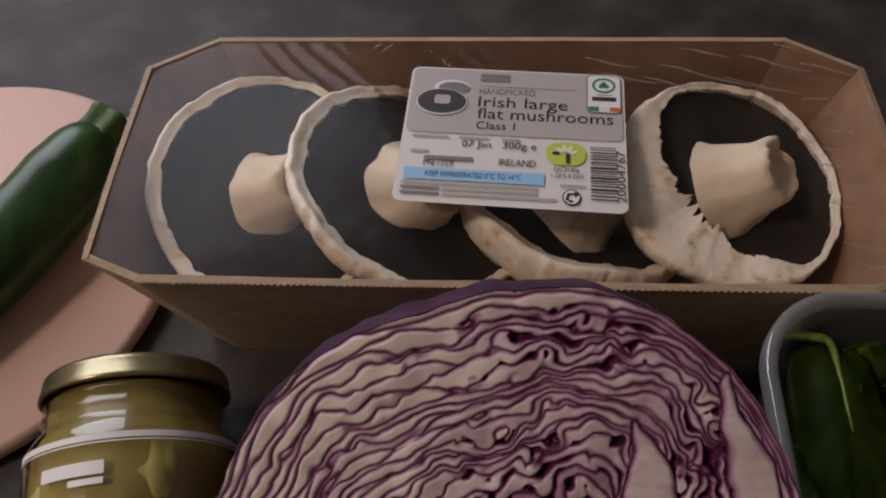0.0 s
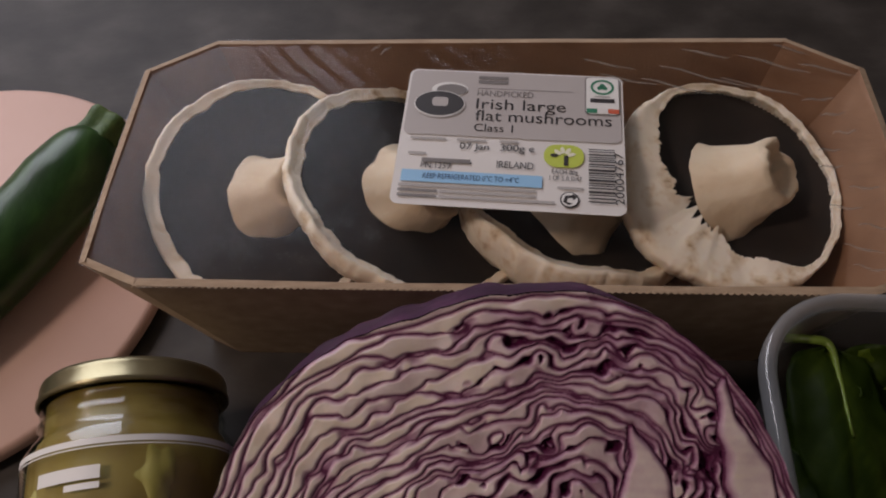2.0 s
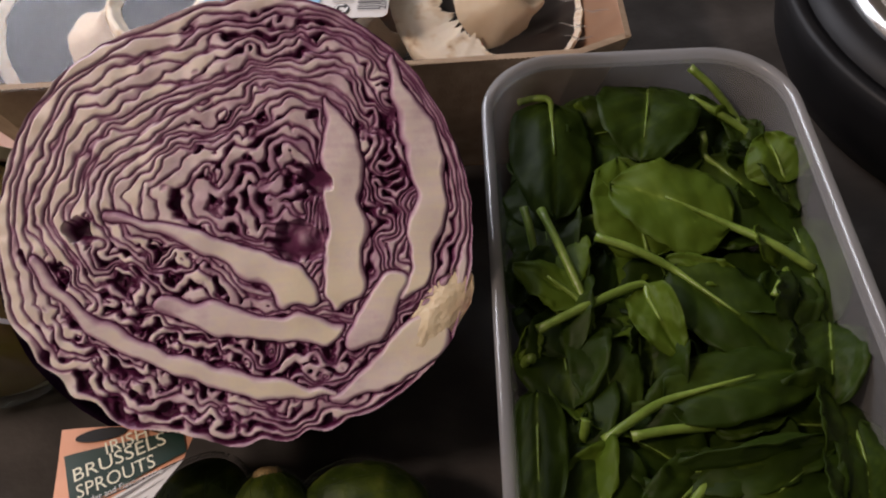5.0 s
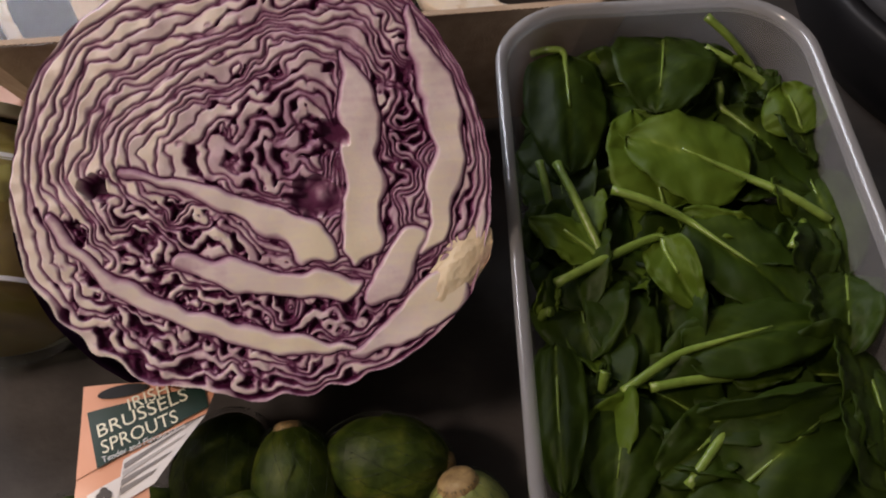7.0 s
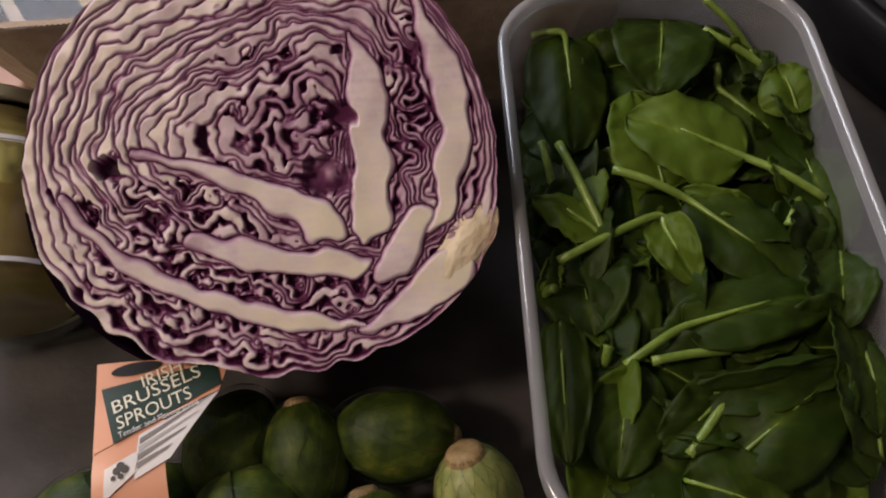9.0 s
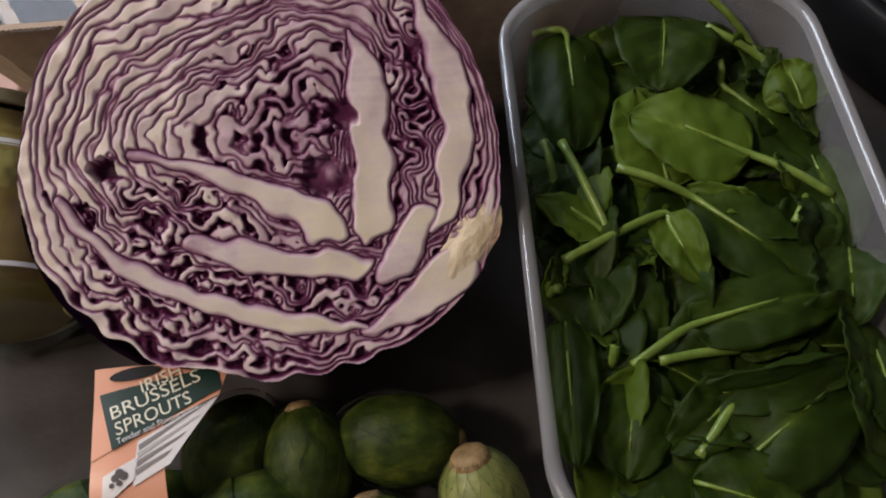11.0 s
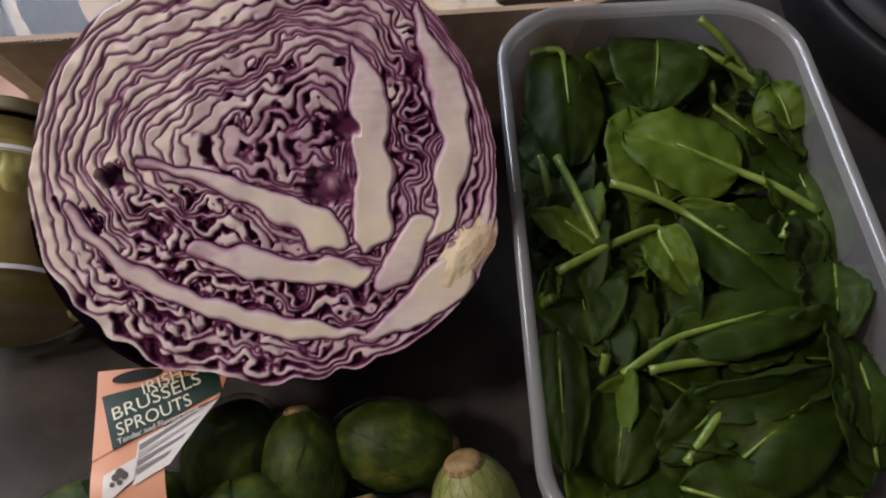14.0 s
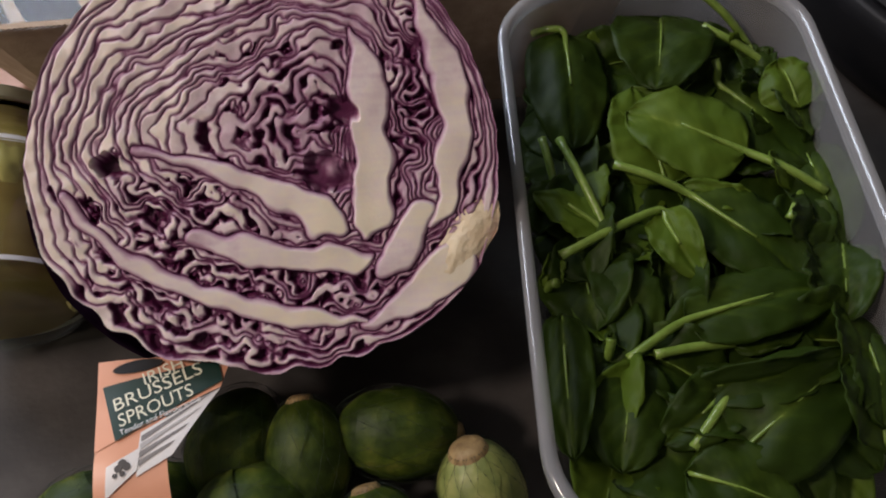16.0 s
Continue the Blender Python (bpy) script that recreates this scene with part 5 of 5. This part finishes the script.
# finger hole at the top of the tag: a black disc painted for its shade
verts = [(-0.024 + 0.0085 * math.cos(t), 0.0305 + 0.0022 * math.sin(t) + 0.12 * 0.0085 * math.cos(t)) for t in [2 * math.pi * k / 24 for k in range(24)]]
data_part("hang_hole", [(x + 0.016, y - 0.012, tag_point(x, y) + 0.0006) for x, y in verts], [tuple(range(24))], BLACK, tag, "black disc standing in for the shade in the hang hole")


def bend_tag(co):
    return Vector((co.x + 0.016, co.y - 0.012, tag_point(co.x, co.y) + 0.0008))


for body, x, y, size, width in (("IRISH", -0.0205, 0.0235, 0.0062, 0.0135), ("BRUSSELS", -0.0292, 0.0150, 0.0066, 0.0300), ("SPROUTS", -0.0268, 0.0095, 0.0066, 0.0250), ("Tender and Flavoursome", -0.0262, 0.0066, 0.0030, 0.0270)):
    text_part(body, size, INK_CREAM if "T" not in body[:1] else WHITE_PRINT, tag, Matrix.Translation((x, y, 0)) @ pose(0, 0, 0, 0, 0, 22), width, bend=bend_tag)


# ---- glass jar lying on its side ----
jar_m = Matrix.Translation((-0.0915, 0.0625, 0.0352)) @ pose(0, 0, 0, 0, 0, 10.0) @ pose(0, 0, 0, -84.5, 0, 0) @ Matrix.Diagonal((0.96, 0.96, 1.0, 1.0))
jar = thing("glass_jar", "glass jar of artichokes lying on its side, gold lid", "jar", m=jar_m)
part("glass", lathe([(0.0, 0.003), (0.024, 0.001), (0.031, 0.0), (0.0352, 0.003), (0.0368, 0.008), (0.0368, 0.0605), (0.0362, 0.0650), (0.0338, 0.0690), (0.0320, 0.0710), (0.0316, 0.0730), (0.0328, 0.0740), (0.0328, 0.0756), (0.0314, 0.0768), (0.0314, 0.0785), (0.0324, 0.0793), (0.0324, 0.0805), (0.0314, 0.0815), (0.0314, 0.085)], 72), GLASS, jar)
bm = lathe([(0.0, 0.006), (0.030, 0.005), (0.0345, 0.010), (0.0345, 0.045), (0.0345, 0.062), (0.0322, 0.0685), (0.0303, 0.0712), (0.0303, 0.0825), (0.0, 0.083)], 72)
part("oil", bm, OIL, jar, "yellow oil with artichoke pieces")
for k in range(9):
    bm = bmesh.new()
    bmesh.ops.create_icosphere(bm, subdivisions=4, radius=1.0)
    a, z = radians(-170 + 38 * k), 0.017 + 0.0085 * (k * 3 % 5)
    for v in bm.verts:
        q = Vector((v.co.x * 0.0095, v.co.y * 0.006, v.co.z * 0.015)) * (1 + 0.2 * noise.noise(v.co * 2.2 + Vector((k, 0, 0))))
        p = Matrix.Rotation(a + math.pi / 2, 3, "Z") @ q + Vector((0.0295 * math.cos(a), 0.0295 * math.sin(a), z))
        r = math.hypot(p.x, p.y)
        if r > 0.0360:
            p.x, p.y = p.x * 0.0360 / r, p.y * 0.0360 / r
        v.co = p
    part("artichoke_piece", bm, ARTICHOKE, jar)
lid_prof = [(0.0, 0.0905), (0.028, 0.0905), (0.0295, 0.0913), (0.0320, 0.0913), (0.0329, 0.0904), (0.0334, 0.0890), (0.0336, 0.0850), (0.0342, 0.0842), (0.0342, 0.0830), (0.0334, 0.0824), (0.0328, 0.0830), (0.0331, 0.086)]
part("lid", lathe(lid_prof, 96), GOLD, jar, "gold metal screw lid")


def band(name, z0, z1, mat, r=0.03695, a0=0.0, a1=2 * math.pi):
    verts, faces = [], []
    n = 72
    for i in range(n + 1):
        a = a0 + (a1 - a0) * i / n
        verts += [(r * math.cos(a), r * math.sin(a), z0), (r * math.cos(a), r * math.sin(a), z1)]
    for i in range(n):
        faces.append((2 * i, 2 * i + 2, 2 * i + 3, 2 * i + 1))
    return data_part(name, verts, faces, mat, jar)


band("label_border", 0.0612, 0.0632, WHITE_PRINT)
band("label_border", 0.0602, 0.0606, WHITE_PRINT)
band("label_border", 0.0080, 0.0100, WHITE_PRINT)


def wrap_jar(co):
    """Lettering onto the glass: x round the jar from its top line, y along it."""
    a = -math.pi / 2 + co.x / 0.0370
    return Vector((0.0371 * math.cos(a), 0.0371 * math.sin(a), co.y))


for x, y, w, h in ((-0.0185, 0.0505, 0.0225, 0.0042), (-0.0075, 0.0475, 0.0115, 0.0020)):
    bm = bmesh.new()
    grid = [[bm.verts.new(wrap_jar(Vector((x + w * i / 10, y + h * j, 0)))) for j in (0, 1)] for i in range(11)]
    for i in range(10):
        bm.faces.new((grid[i][0], grid[i + 1][0], grid[i + 1][1], grid[i][1]))
    part("printed_bar", bm, WHITE_PRINT, jar)
for body, x, y, size, width in (("ITALIAN", -0.0195, 0.0415, 0.0035, 0.0180), ("MARINATED", -0.0260, 0.0340, 0.0055, 0.0370), ("ARTICHOKES", -0.0260, 0.0270, 0.0055, 0.0370)):
    text_part(body, size, WHITE_PRINT, jar, Matrix.Translation((x, y, 0)), width, bend=wrap_jar)


# ---- courgette on the pink board ----
board = thing("round_board", "pale pink round board on the worktop", "board", (-0.235, 0.227, 0.0))
part("disc", lathe([(0.0, 0.0005), (0.104, 0.0005), (0.109, 0.002), (0.111, 0.005), (0.1105, 0.009), (0.108, 0.011), (0.0, 0.011)], 96), PINK, board)
courgette = thing("courgette", "dark green courgette resting on the pink board", "courgette", (-0.19, 0.21, 0.011))
axis = bezier([(-0.1625, 0.2790, 0.036), (-0.1670, 0.2680, 0.035), (-0.176, 0.246, 0.032), (-0.196, 0.207, 0.0305), (-0.230, 0.160, 0.0305), (-0.268, 0.122, 0.0305), (-0.296, 0.102, 0.0305)], 40)
prof = []
for k in range(40):
    f = k / 39
    prof.append(0.0100 + 0.0092 * min(1, (f / 0.28)) ** 0.8 if f < 0.9 else 0.0192 * math.sqrt(max(0.02, 1 - ((f - 0.9) / 0.1) ** 2)))
bm = tube_bm([Vector(p) - Vector((-0.19, 0.21, 0.011)) for p in axis], prof, 40)
for v in bm.verts:
    v.co += v.normal * 0 + Vector((0, 0, 0.0006 * noise.noise(v.co * 60)))
part("body", bm, COURGETTE, courgette)
stalk = [Vector(p) - Vector((-0.19, 0.21, 0.011)) for p in bezier([(-0.1570, 0.2900, 0.0365), (-0.1595, 0.2855, 0.0362), (-0.1625, 0.2790, 0.036), (-0.166, 0.2710, 0.0355)], 8)]
bm = bmesh.new()
rings = []
d = (stalk[0] - stalk[-1]).normalized()
e1 = d.orthogonal().normalized()
e2 = d.cross(e1)
for p, r in zip(stalk, (0.0100, 0.0108, 0.0104, 0.0098, 0.0096, 0.0100, 0.0108, 0.0112)):
    rings.append([bm.verts.new(p + r * (1 + 0.13 * math.cos(5 * 2 * math.pi * k / 40)) * (e1 * math.cos(2 * math.pi * k / 40) + e2 * math.sin(2 * math.pi * k / 40))) for k in range(40)])
for a, b in zip(rings, rings[1:]):
    for k in range(40):
        bm.faces.new((a[k], a[(k + 1) % 40], b[(k + 1) % 40], b[k]))
bm.faces.new(rings[0])
part("stalk", bm, COURGETTE_END, courgette, "ridged cut stalk end")


# ---- black pan with a pale lid ----
pan = thing("black_pan", "black pan with a steel rim and pale lid", "pan", (0.392, 0.225, 0.0))
part("body", lathe([(0.0, 0.001), (0.105, 0.001), (0.117, 0.006), (0.126, 0.022), (0.131, 0.045), (0.132, 0.055), (0.129, 0.057), (0.124, 0.054), (0.0, 0.05)], 128), BLACK, pan)
part("inner_ring", lathe([(0.124, 0.0555), (0.121, 0.062), (0.112, 0.0635), (0.108, 0.060)], 128), BLACK, pan)
lid = part("lid", lathe([(0.098, 0.060), (0.094, 0.0655), (0.080, 0.069), (0.04, 0.074), (0.0, 0.076)], 128), LIDWHITE, pan, "pale glossy lid")
part("rim", lathe([(0.110, 0.059), (0.109, 0.065), (0.105, 0.0675), (0.099, 0.066), (0.097, 0.060)], 128), STEEL, lid, "polished steel rim")
